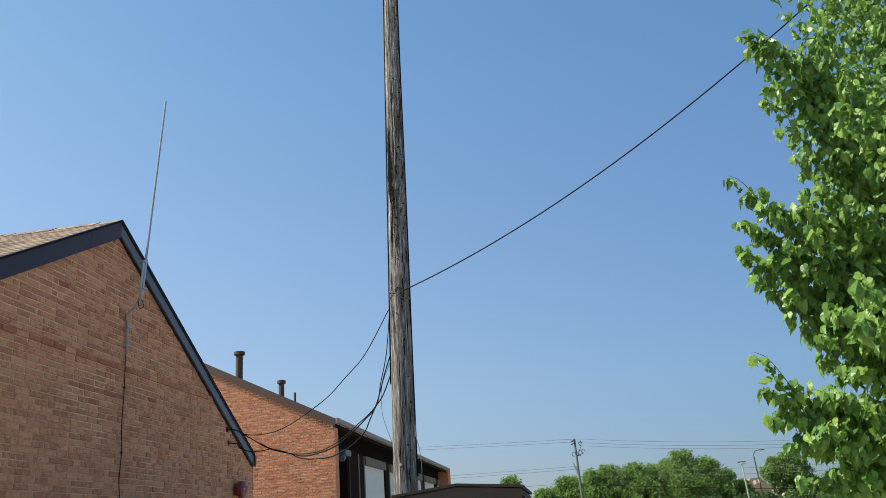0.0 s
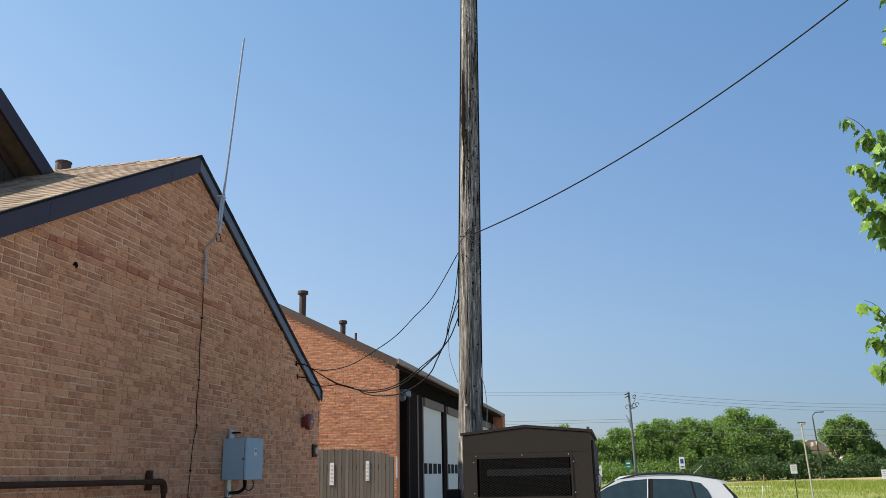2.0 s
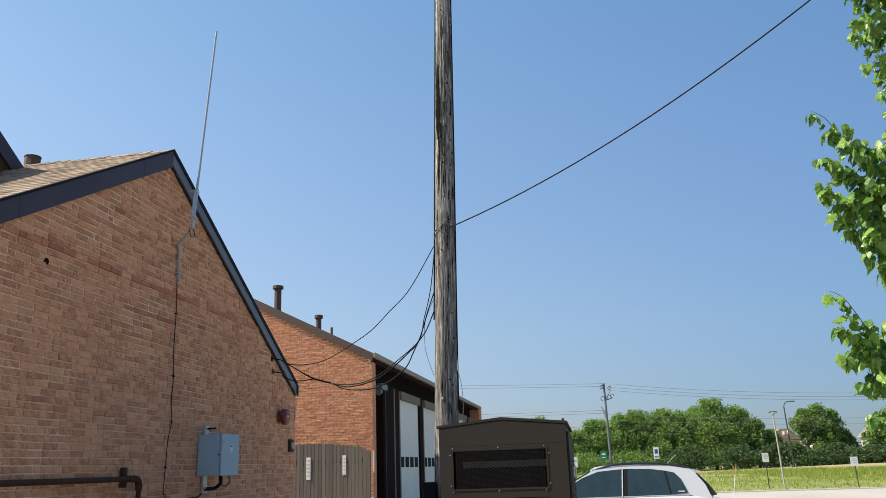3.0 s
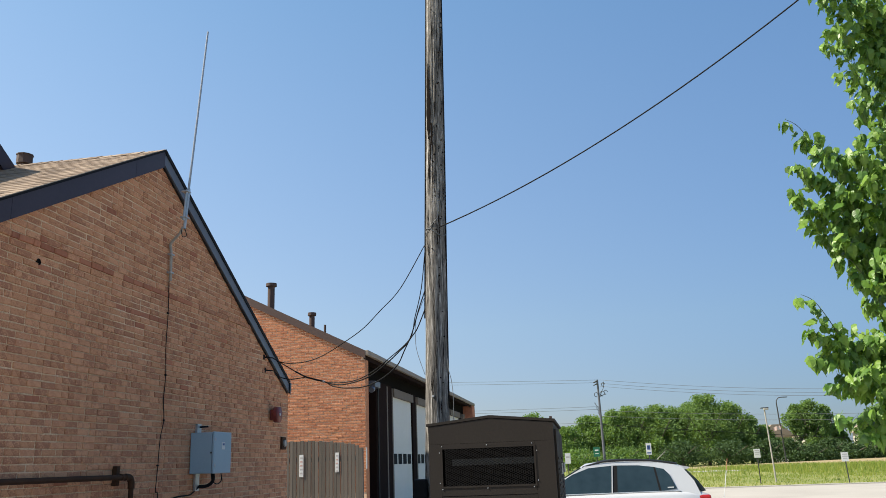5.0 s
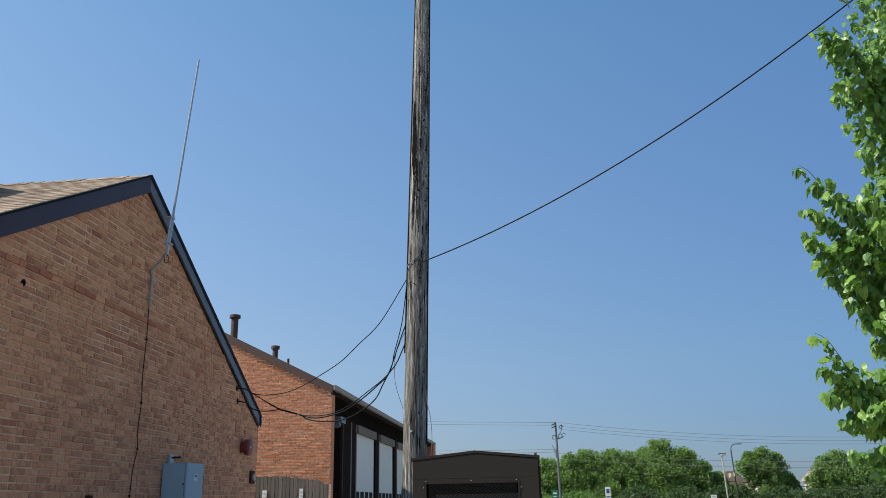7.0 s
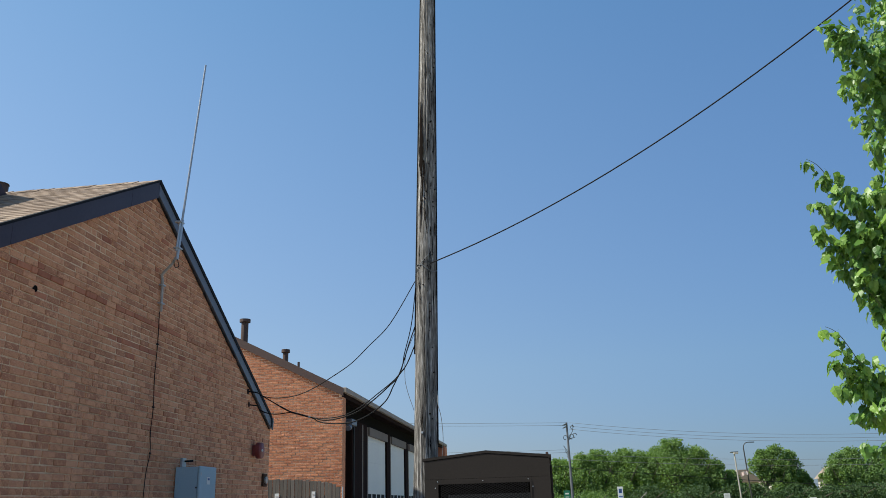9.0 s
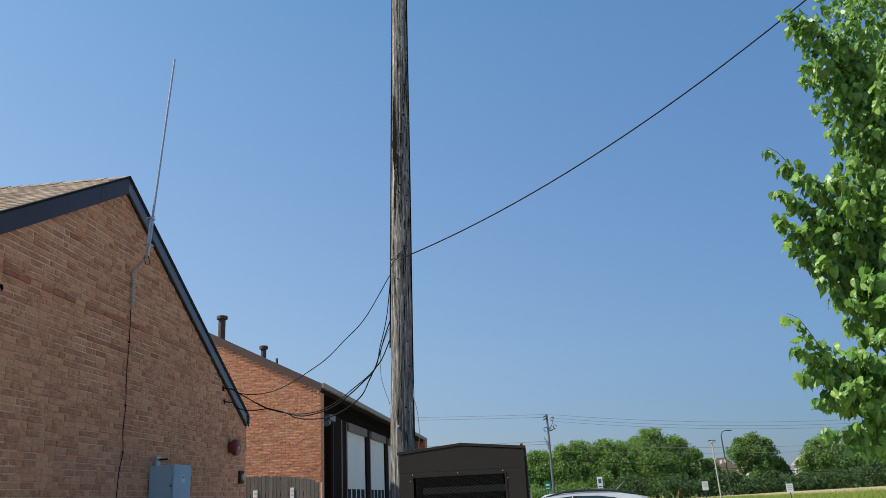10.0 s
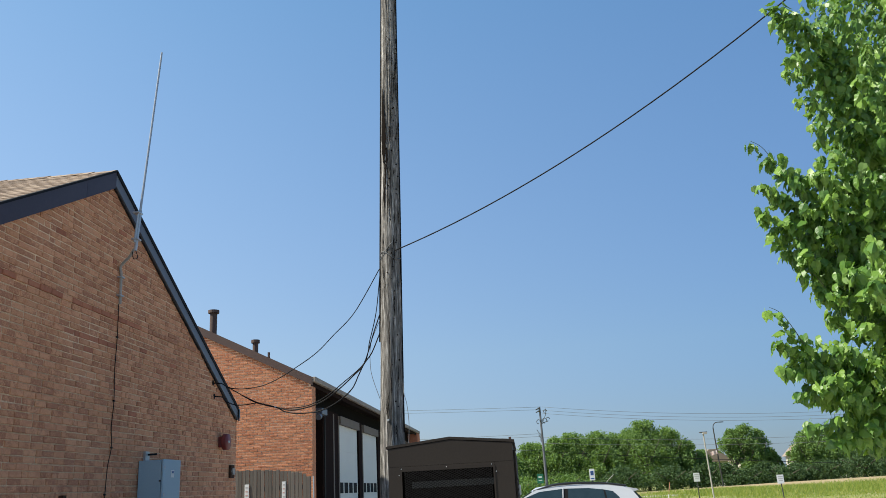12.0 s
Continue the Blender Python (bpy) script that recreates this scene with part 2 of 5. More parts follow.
def finish(bm, name, mat, smooth=False, recalc=True):
    if recalc:
        bmesh.ops.recalc_face_normals(bm, faces=bm.faces)
    me = bpy.data.meshes.new(name)
    bm.to_mesh(me)
    bm.free()
    me.materials.append(mat)
    if smooth:
        me.polygons.foreach_set("use_smooth", [True] * len(me.polygons))
    return me


def part(name, bm, mat, parent, label="", smooth=False, recalc=True, kind=""):
    """A bmesh in world metres as one mesh under a thing or part."""
    o = ORIGIN[parent]
    bmesh.ops.translate(bm, verts=bm.verts, vec=-o)
    ob = new(name, finish(bm, name, mat, smooth, recalc))
    ob.parent = parent
    ORIGIN[ob] = o
    return tagged(ob, label, kind=kind)


def solo(name, bm, mat, label, category, kind="", smooth=False, group="", recalc=True):
    ob = new(name, finish(bm, name, mat, smooth, recalc))
    ORIGIN[ob] = Vector((0, 0, 0))
    return tagged(ob, label, category, group, kind)


def box(bm, x0, x1, y0, y1, z0, z1, bevel=0.0):
    r = bmesh.ops.create_cube(bm, size=1, matrix=Matrix.Translation(((x0 + x1) / 2, (y0 + y1) / 2, (z0 + z1) / 2)) @ Matrix.Diagonal((abs(x1 - x0), abs(y1 - y0), abs(z1 - z0), 1)))
    if bevel:
        es = list({e for v in r["verts"] for e in v.link_edges})
        bmesh.ops.bevel(bm, geom=es, offset=bevel, segments=2, affect="EDGES", profile=0.5)
    return bm


def boxes(*dims, bevel=0.0):
    bm = bmesh.new()
    for d in dims:
        box(bm, *d, bevel=bevel)
    return bm


def prism(bm, pts, axis, a, b):
    """A polygon drawn in the plane across the axis, pushed from a to b."""
    def p(u, v, w):
        return (w, u, v) if axis == "x" else (u, w, v) if axis == "y" else (u, v, w)
    lo = [bm.verts.new(p(u, v, a)) for u, v in pts]
    hi = [bm.verts.new(p(u, v, b)) for u, v in pts]
    bm.faces.new(lo)
    bm.faces.new(hi[::-1])
    n = len(pts)
    for i in range(n):
        bm.faces.new((lo[i], lo[(i + 1) % n], hi[(i + 1) % n], hi[i]))
    return bm


def tube(bm, pts, r, n=8, r_end=None, caps=True):
    """A round bar along points."""
    pts = [Vector(p) for p in pts]
    rings = []
    side = None
    for i, p in enumerate(pts):
        d = (pts[min(i + 1, len(pts) - 1)] - pts[max(i - 1, 0)]).normalized()
        if side is None:
            side = d.orthogonal().normalized()
        else:
            side = (side - d * side.dot(d)).normalized()
        up = d.cross(side)
        rr = r if r_end is None else r + (r_end - r) * i / (len(pts) - 1)
        rings.append([bm.verts.new(p + (side * math.cos(2 * math.pi * k / n) + up * math.sin(2 * math.pi * k / n)) * rr) for k in range(n)])
    for a, b in zip(rings, rings[1:]):
        for k in range(n):
            bm.faces.new((a[k], a[(k + 1) % n], b[(k + 1) % n], b[k]))
    if caps:
        bm.faces.new(rings[0][::-1])
        bm.faces.new(rings[-1])
    return bm


def rod(p0, p1, r, n=10, r_end=None):
    return tube(bmesh.new(), [p0, p1], r, n, r_end)


def sag(a, b, drop, n=16):
    a, b = Vector(a), Vector(b)
    return [a.lerp(b, i / n) - Vector((0, 0, drop * 4 * (i / n) * (1 - i / n))) for i in range(n + 1)]


def spline(pts, n=8):
    """Points of a smooth line through pts."""
    p = [Vector(q) for q in pts]
    out = []
    for i in range(len(p) - 1):
        a, b, c, d = p[max(i - 1, 0)], p[i], p[i + 1], p[min(i + 2, len(p) - 1)]
        for k in range(n):
            t = k / n
            out.append(0.5 * ((2 * b) + (c - a) * t + (2 * a - 5 * b + 4 * c - d) * t * t + (3 * b - a - 3 * c + d) * t ** 3))
    out.append(p[-1])
    return out


# ---- ground ----
bm = bmesh.new()
box(bm, -1500, 1500, -600, 4000, -0.5, -0.03)
solo("ground", bm, GRASS, "flat green and yellow grass field with weeds", "ground", "structure")
bm = boxes((-60, 70, -40, 43.2, -0.3, 0.0))
solo("pavement", bm, LOT, "pale worn concrete parking lot", "pavement", "structure")
bm = boxes((-60, 70, 43.2, 43.4, -0.3, 0.06), bevel=0.012)
solo("kerb", bm, KERB, "low concrete kerb beside the grass", "kerb", "structure")
bm = bmesh.new()
rim = [(13, 103, -0.02), (70, 108, 0.02), (90, 121, 0.55), (60, 122, 0.45), (36, 121, 0.28), (13, 116, 0.02)]
top = [bm.verts.new(p) for p in rim]
low = [bm.verts.new((x, y, -0.4)) for x, y, z in rim]
bm.faces.new(top)
for k in range(len(rim)):
    n = (k + 1) % len(rim)
    bm.faces.new((low[k], low[n], top[n], top[k]))
solo("dry_field", bm, DRY_FIELD, "dry tan strip of field beyond the green weeds", "field", "structure")
bm = boxes((6, 16, 84, 89, -0.2, 0.01))
solo("road", bm, KERB, "pale track across the grass", "road", "structure")

# ---- brick wing with the gable wall ----
WALL = -5.14                      # face of the bricks
RIDGE_Y, RIDGE_Z = 8.13, 5.595
Y_L, Y_R = 3.6, 12.70             # wall ends


def roof_z(y):
    return RIDGE_Z - (0.56 if y < RIDGE_Y else 0.546) * abs(y - RIDGE_Y)


COURSE, LONG = 0.0677, 0.2032
wing = thing("brick_building", (-8.5, 8.0, 0), "brown brick wing with a gabled shingle roof", "building")
bm = bmesh.new()
prism(bm, [(Y_L, 0), (Y_R, 0), (Y_R, roof_z(Y_R) - 0.19), (RIDGE_Y, RIDGE_Z - 0.19), (Y_L, roof_z(Y_L) - 0.19)], "x", WALL - 0.30, WALL - 0.007)
gable_wall = part("gable_wall", bm, MORTAR, wing, "brown brick gable wall with pale mortar joints")
part("back_wall", boxes((-16, WALL - 0.3, Y_R - 0.3, Y_R - 0.002, 0, 2.66)), BRICK, wing, "brown brick side wall")
part("side_wall", boxes((-16, WALL - 0.3, Y_L, Y_L + 0.3, 0, 2.66)), BRICK, wing, "brown brick side wall")
part("end_wall", boxes((-16.3, -16, Y_L, Y_R, 0, 2.66)), BRICK, wing, "brown brick side wall")
# roof slabs
for s, name in ((-1, "near_slope"), (1, "far_slope")):
    bm = bmesh.new()
    ye = RIDGE_Y + s * 4.56
    prism(bm, [(RIDGE_Y, RIDGE_Z - 0.012), (ye, roof_z(ye) - 0.012), (ye, roof_z(ye) - 0.15), (RIDGE_Y, RIDGE_Z - 0.15)], "x", -16.5, -5.13)
    part("roof_deck", bm, SHINGLE, wing, "brown shingle roof")
# rake boards of the gable, in lengths
def rake(y0, y1, x0, x1, top, deep):
    bm = bmesh.new()
    prism(bm, [(y0, roof_z(y0) + top), (y1, roof_z(y1) + top), (y1, roof_z(y1) + top - deep), (y0, roof_z(y0) + top - deep)], "x", x0, x1)
    return bm
# the lengths beyond the ridge take the paler grey
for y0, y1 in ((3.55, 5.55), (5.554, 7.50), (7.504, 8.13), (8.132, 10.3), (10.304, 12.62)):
    part("rake_board", rake(y0, y1, -5.128, -5.092, 0.0, 0.225 if y1 < 8.2 else 0.192), FASCIA if y1 < 8.2 else FASCIA_PALE, wing, "dark blue-grey metal rake board" if y1 < 8.2 else "pale grey metal rake board")
    part("drip_edge", rake(y0, y1, -5.128, -5.082, 0.012, 0.028 if y1 < 8.2 else 0.062), CABLE, wing, "black drip edge")
part("rake_trim", rake(8.13, 12.60, -5.137, -5.112, -0.192, 0.015), CAR_BLACK, wing, "thin dark trim under the rake board")
part("rake_return", boxes((-5.127, -5.085, 12.622, 12.70, 2.99, 3.13), bevel=0.004), FASCIA_PALE, wing, "pale grey end of the rake")
part("end_clip", boxes((-5.084, -5.07, 12.60, 12.63, 2.93, 3.12)), CAR_BLACK, wing)
part("eave_board", boxes((-16.5, -5.13, 12.705, 12.74, 2.98, 3.09)), FASCIA, wing)


def brick_points(ya, yb, z, out, rng):
    """Three uneven rings of a worn brick: back, edge and face."""
    h, c = COURSE / 2 - 0.0056, 0.0045
    pts = []
    wob = [(rng.uniform(-0.005, 0.005), rng.uniform(-0.0034, 0.0034)) for k in range(4)]
    for d, i in ((-0.014, 0.0), (out - 0.005, 0.0), (out, c)):
        for k, (u, v) in enumerate(((ya + i, z - h + i), (yb - i, z - h + i), (yb - i, z + h - i), (ya + i, z + h - i))):
            pts.append((d + (rng.uniform(-0.0006, 0.0006) if i else 0.0), u + wob[k][0], v + wob[k][1]))
    return pts


BRICK_FACES = [(o + k, o + (k + 1) % 4, o + 4 + (k + 1) % 4, o + 4 + k) for o in (0, 4) for k in range(4)] + [(8, 9, 10, 11)]


def brick_mesh(length, seed, mat=BRICK):
    rng = random.Random(seed)
    me = bpy.data.meshes.new("brick")
    me.from_pydata(brick_points(-length / 2, length / 2, 0, 0, rng), [], BRICK_FACES)
    me.materials.append(mat)
    return me


def gable_bricks():
    """Running bond with soldier-narrow headers here and there, cut along the rakes."""
    rng = random.Random(4)
    out = []
    for c in range(int(5.5 / COURSE)):
        z = (c + 0.5) * COURSE
        if z < 0.6:
            continue
        y = Y_L + (0.1 if c % 2 else 0.0)
        while y < Y_R - 0.04:
            w = LONG if rng.random() > 0.18 else LONG / 2
            w = min(w, Y_R - y)
            ya, yb = y + 0.0050, y + w - 0.0050
            top = min(roof_z(ya), roof_z(yb)) - 0.19
            if z + COURSE / 2 < top + 0.155 and w > 0.05:
                out.append((ya, yb, z, rng.uniform(-0.004, 0.007) + (0.010 if c == 56 else 0.0), c == 56 and 5.5 < y < 9.0 and rng.random() < 0.8 or c == 51 and 7.2 < y < 8.3 or rng.random() < 0.012))
            y += w
    return out


# ---- the larger roof behind the wing ----
hall = thing("siding_building", (-12, 6.88, 0), "dark wood-sided gable behind the brick wing", "building")
HY, HZ = 6.88, 6.13
def hall_z(y):
    return HZ - (0.62 if y > HY else 0.50) * abs(y - HY)
bm = bmesh.new()
prism(bm, [(1.5, 2.0), (8.6, 2.0), (8.6, hall_z(8.6) - 0.2), (HY, HZ - 0.2), (1.5, hall_z(1.5) - 0.2)], "x", -20, -7.30)
part("gable_wall", bm, SIDING, hall, "dark weathered plywood siding")
for k in range(9):
    y = 4.6 + k * 0.405
    part("siding_batten", boxes((-7.30, -7.287, y, y + 0.03, 3.0, hall_z(y) - 0.26)), SIDING, hall)
for y0, y1 in ((1.3, HY), (HY, 8.55)):
    bm = bmesh.new()
    prism(bm, [(y0, hall_z(y0)), (y1, hall_z(y1)), (y1, hall_z(y1) - 0.14), (y0, hall_z(y0) - 0.14)], "x", -20, -7.045)
    part("roof_deck", bm, SHINGLE, hall, "brown shingle roof")
    bm = bmesh.new()
    prism(bm, [(y0, hall_z(y0) + 0.01), (y1, hall_z(y1) + 0.01), (y1, hall_z(y1) - 0.22), (y0, hall_z(y0) - 0.22)], "x", -7.04, -7.0)
    part("rake_board", bm, FASCIA, hall, "dark rake board")
    bm = bmesh.new()
    prism(bm, [(y0, hall_z(y0) - 0.30), (y1, hall_z(y1) - 0.30), (y1, hall_z(y1) - 0.36), (y0, hall_z(y0) - 0.36)], "x", -7.30, -7.262)
    part("trim_board", bm, FASCIA_BROWN, hall)

# ---- apparatus building with tall doors ----
B_Y, B_X, B_Z, B_END = 19.79, -5.68, 4.62, 41.2
RS = 0.505
bays = thing("garage_building", (-10, 30, 0), "red brick garage with tall white bay doors", "building")
def bay_z(x):
    return B_Z + RS * (B_X - x)
bm = bmesh.new()
prism(bm, [(-17.5, 0), (B_X, 0), (B_X, B_Z - 0.14), (-17.5, bay_z(-17.5) - 0.14)], "y", B_Y + 0.009, B_Y + 0.30)
end_wall = part("end_wall", bm, MORTAR_PALE, bays, "red brick end wall with pale joints")
bm = bmesh.new()
prism(bm, [(B_X + 0.03, B_Z), (-17.5, bay_z(-17.5)), (-17.5, bay_z(-17.5) - 0.12), (B_X + 0.03, B_Z - 0.12)], "y", B_Y - 0.02, B_END)
part("roof_deck", bm, SHINGLE, bays, "brown shingle roof")
bm = bmesh.new()
prism(bm, [(B_X + 0.02, B_Z + 0.01), (-17.5, bay_z(-17.5) + 0.01), (-17.5, bay_z(-17.5) - 0.22), (B_X + 0.02, B_Z - 0.20)], "y", B_Y - 0.06, B_Y - 0.022)
part("rake_board", bm, FASCIA_BROWN, bays, "brown rake board")
part("gutter", boxes((B_X + 0.005, B_X + 0.10, B_Y - 0.05, B_END, B_Z - 0.11, B_Z + 0.02), bevel=0.012), EAVE_BEIGE, bays, "weathered beige gutter")
# eave board and soffit carry the under-eave shade in their colour
part("eave_board", boxes((B_X - 0.03, B_X + 0.002, B_Y - 0.01, B_END, B_Z - 0.22, B_Z - 0.11)), PIER_SHADED, bays)
# the deep shade on the lintel is put into its black
part("lintel", boxes((B_X - 0.60, B_X - 0.405, B_Y + 0.30, B_END, 4.02, 4.46)), BLACK, bays, "dark brown lintel band blackened with the eave's shade")
part("soffit", boxes((B_X - 1.0, B_X - 0.03, B_Y + 0.30, B_END, 4.462, 4.50)), PIER_SHADED, bays)
part("far_wall", boxes((-17.5, B_X - 0.02, B_END - 0.3, B_END, 0, 4.45)), BRICK_RED, bays)
part("back_wall", boxes((-17.8, -17.5, B_Y, B_END, 0, 10.4)), BRICK_RED, bays)
part("far_pier", boxes((B_X - 0.5, B_X + 0.08, B_END - 0.9, B_END + 0.02, 0, 4.49)), BRICK_DARK, bays, "brown brick end pier")
# unlit inside of the open bay, put into black inner surfaces
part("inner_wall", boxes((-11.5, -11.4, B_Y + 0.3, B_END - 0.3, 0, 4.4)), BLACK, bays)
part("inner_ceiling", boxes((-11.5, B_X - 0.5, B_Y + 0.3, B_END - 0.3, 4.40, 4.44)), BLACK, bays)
PITCH = 3.75
DOOR_X = B_X - 0.40
for k in range(6):
    y = 24.45 + (k - 1) * PITCH
    if k > 0:
        d = part("bay_door", boxes((DOOR_X - 0.06, DOOR_X, y, y + 2.92, 0, 4.02)), DOOR_WHITE, bays, "tall white sectional door with a window row")
        for z in (0.62, 1.22, 2.42, 3.02, 3.62):
            part("panel_rib", boxes((DOOR_X + 0.0005, DOOR_X + 0.008, y + 0.03, y + 2.89, z - 0.008, z + 0.008)), DOOR_WHITE, d)
        for i in range(4):
            part("window_pane", boxes((DOOR_X + 0.001, DOOR_X + 0.012, y + 0.12 + i * 0.70, y + 0.62 + i * 0.70, 1.74, 2.06)), DOOR_GLASS, d, "dark glazed door pane")
        part("door_hood", boxes((DOOR_X + 0.001, DOOR_X + 0.10, y - 0.02, y + 2.94, 3.80, 4.05)), TRIM_TAN, bays)
    part("door_jamb", boxes((DOOR_X - 0.05, DOOR_X + 0.05, y + (2.925 if k == 0 else -0.13), y + (3.05 if k == 0 else -0.005), 0, 4.05)), TRIM_TAN, bays)
    if k:
        part("pier", boxes((DOOR_X - 0.3, DOOR_X + 0.04, 22.35 if k == 1 else y - 0.70, y - 0.135, 0, 4.10)), PIER_SHADED, bays, "dark brown door pier deepened with the eave's shade")
part("door_track", rod((DOOR_X + 0.06, 22.5, 0), (DOOR_X + 0.06, 22.5, 3.9), 0.025, 6), POST_DARK, bays, "dark steel door track")
part("brick_return", boxes((B_X - 0.2, B_X + 0.006, B_Y + 0.0165, B_Y + 0.302, 0, B_Z - 0.225)), BRICK_RED, bays)
part("sign_plate", boxes((B_X + 0.007, B_X + 0.02, B_Y - 0.03, B_Y + 0.05, 1.65, 2.17)), WHITE, bays, "narrow white corner plate")
part("wall_pack", boxes((B_X - 0.32, B_X - 0.02, 20.9, 21.5, 3.80, 3.96), bevel=0.01), FASCIA_PALE, bays, "grey light housing over the open bay")
part("flood_lamp", rod((B_X - 0.05, 20.75, 3.72), (B_X - 0.05, 20.60, 3.68), 0.075, 14), FASCIA_PALE, bays, "round flood lamp")

# flue pipes on that roof
def flue(name, x, y, top, r, cap):
    zb = bay_z(x) - 0.1
    f = thing(name, (x, y, zb), "brown metal flue pipe with a cap", "roof vent", "flues on the garage roof")
    part("pipe", rod((x, y, zb), (x, y, top), r, 14), FASCIA_BROWN, f)
    if cap:
        part("cap", rod((x, y, top - 0.10), (x, y, top + 0.03), r * 1.55, 16), FASCIA_BROWN, f)
        part("collar", rod((x, y, zb), (x, y, zb + 0.16), r * 1.35, 14, r), FASCIA_BROWN, f)
flue("roof_flue", -13.12, 32.0, 9.55, 0.15, True)
flue("roof_flue", -11.26, 32.0, 8.13, 0.115, True)
flue("roof_flue", -10.68, 32.0, 7.60, 0.05, False)
vent = thing("roof_vent", (-16.78, 20.5, 10.0), "squat round brown metal vent cap on the roof", "roof vent")
part("pipe", rod((-16.78, 20.5, 9.95), (-16.78, 20.5, 11.3), 0.15, 16), FASCIA_BROWN, vent)
cap = part("cap", rod((-16.78, 20.5, 11.22), (-16.78, 20.5, 11.50), 0.235, 10), FASCIA_BROWN, vent, "faceted brown cap")
part("rim", rod((-16.78, 20.5, 11.50), (-16.78, 20.5, 11.53), 0.255, 10), FASCIA_BROWN, cap)

# ---- wooden gate between the buildings ----
gate = thing("wooden_gate", (-6.6, 18.0, 0), "grey weathered wooden board gate with two notices", "gate")
GX0, GX1 = -8.55, -5.37
n = 36
w = (GX1 - GX0) / n
for i in range(n):
    x = GX0 + i * w
    u = (x + w / 2 - GX0) / (GX1 - GX0)
    z = 2.33 - 0.14 * max(0.0, (u - 0.55) / 0.45) ** 2 + 0.012 * math.sin(i * 2.3)
    part("board", boxes((x + 0.004, x + w - 0.004, 17.985 + 0.006 * (i % 2), 18.01 + 0.006 * (i % 2), 0.06, z), bevel=0.004), FENCE_WOOD, gate)
for z in (0.4, 1.9):
    part("rail", boxes((GX0, GX1, 18.02, 18.06, z - 0.05, z + 0.05)), FENCE_WOOD, gate)
part("post", boxes((GX1 + 0.002, GX1 + 0.09, 17.98, 18.08, 0, 2.12)), FENCE_WOOD, gate)
for x0, z0, w0, h0 in ((-6.80, 1.52, 0.10, 0.50), (-5.93, 1.60, 0.085, 0.44)):
    s = part("notice", boxes((x0, x0 + w0, 17.972, 17.983, z0, z0 + h0)), WHITE, gate, "narrow white printed notice")
    for k in range(5):
        zz = z0 + h0 - 0.07 - k * 0.085
        part("print_bar", boxes((x0 + 0.02, x0 + w0 - 0.02, 17.968, 17.971, zz - 0.018, zz + 0.012)), INK_RED if k in (1, 2) else INK, s)

# ---- things on the gable wall ----
ebox = thing("electrical_cabinet", (WALL, 9.5, 1.9), "blue-grey electrical cabinet on the brick wall", "cabinet")
X1 = -4.805
part("body", boxes((WALL + 0.012, X1 - 0.035, 9.202, 9.70, 1.69, 2.19), bevel=0.006), BOX_GREY, ebox)
door = part("door", boxes((X1 - 0.03, X1, 9.195, 9.706, 1.685, 2.197), bevel=0.012), BOX_GREY, ebox)
part("label", boxes((X1 + 0.001, X1 + 0.004, 9.41, 9.50, 1.98, 2.07)), WHITE, door, "small white warning label")
part("label_print", boxes((X1 + 0.0045, X1 + 0.006, 9.43, 9.485, 2.03, 2.055)), BLUE_SIGN, door)
for z in (1.78, 2.10):
    part("hinge", rod((X1 + 0.002, 9.225, z - 0.018), (X1 + 0.002, 9.225, z + 0.018), 0.008, 8), STEEL, door)
part("latch", boxes((X1 - 0.05, X1 - 0.032, 9.186, 9.202, 1.93, 1.95)), CAR_BLACK, ebox)
part("mounting_channel", boxes((WALL + 0.001, WALL + 0.03, 9.34, 9.45, 1.48, 2.31)), STEEL, ebox, "pale galvanised mounting channel")
part("knob", rod((WALL + 0.03, 9.40, 2.27), (WALL + 0.13, 9.44, 2.275), 0.012, 8), CABLE, ebox)
part("hose", tube(bmesh.new(), spline([(-4.95, 9.5, 1.70), (-4.96, 9.52, 1.60), (-5.02, 9.5, 1.54), (-5.10, 9.42, 1.53)]), 0.022, 8), CABLE, ebox, "black flexible conduit", True)
part("cord", tube(bmesh.new(), spline([(-4.90, 9.62, 1.70), (-4.90, 9.64, 1.60), (-4.93, 9.58, 1.555), (-4.96, 9.50, 1.60), (-4.96, 9.47, 1.69)]), 0.007, 6), CABLE, ebox, "", True)
part("lead", tube(bmesh.new(), spline([(-5.10, 9.42, 1.53), (-5.125, 9.33, 1.47), (-5.125, 9.22, 1.44), (-5.125, 8.9, 1.43), (-5.125, 8.72, 1.40)]), 0.009, 6), CABLE, ebox, "", True)

bell = thing("alarm_bell", (WALL, 11.95, 2.55), "faded red round alarm bell on the brick wall", "alarm bell")
part("gong", tube(bmesh.new(), [(WALL + 0.06, 11.95, 2.555), (WALL + 0.075, 11.95, 2.555), (WALL + 0.12, 11.95, 2.555), (WALL + 0.135, 11.95, 2.555)], 0.125, 24), RED_PAINT, bell, "", True)
part("back_box", boxes((WALL + 0.001, WALL + 0.058, 11.87, 12.03, 2.475, 2.635), bevel=0.008), RED_PAINT, bell)
part("boss", rod((WALL + 0.135, 11.95, 2.555), (WALL + 0.15, 11.95, 2.555), 0.02, 10), WHITE, bell)

outlet = thing("wall_outlet_box", (WALL, 12.45, 2.12), "small dark metal box with a dial near the wall corner", "outlet box")
part("plate", boxes((WALL + 0.001, WALL + 0.035, 12.36, 12.54, 2.02, 2.22), bevel=0.006), PIPE_DARK, outlet)
part("dial", rod((WALL + 0.036, 12.45, 2.12), (WALL + 0.06, 12.45, 2.12), 0.055, 14), CONDUIT, outlet)

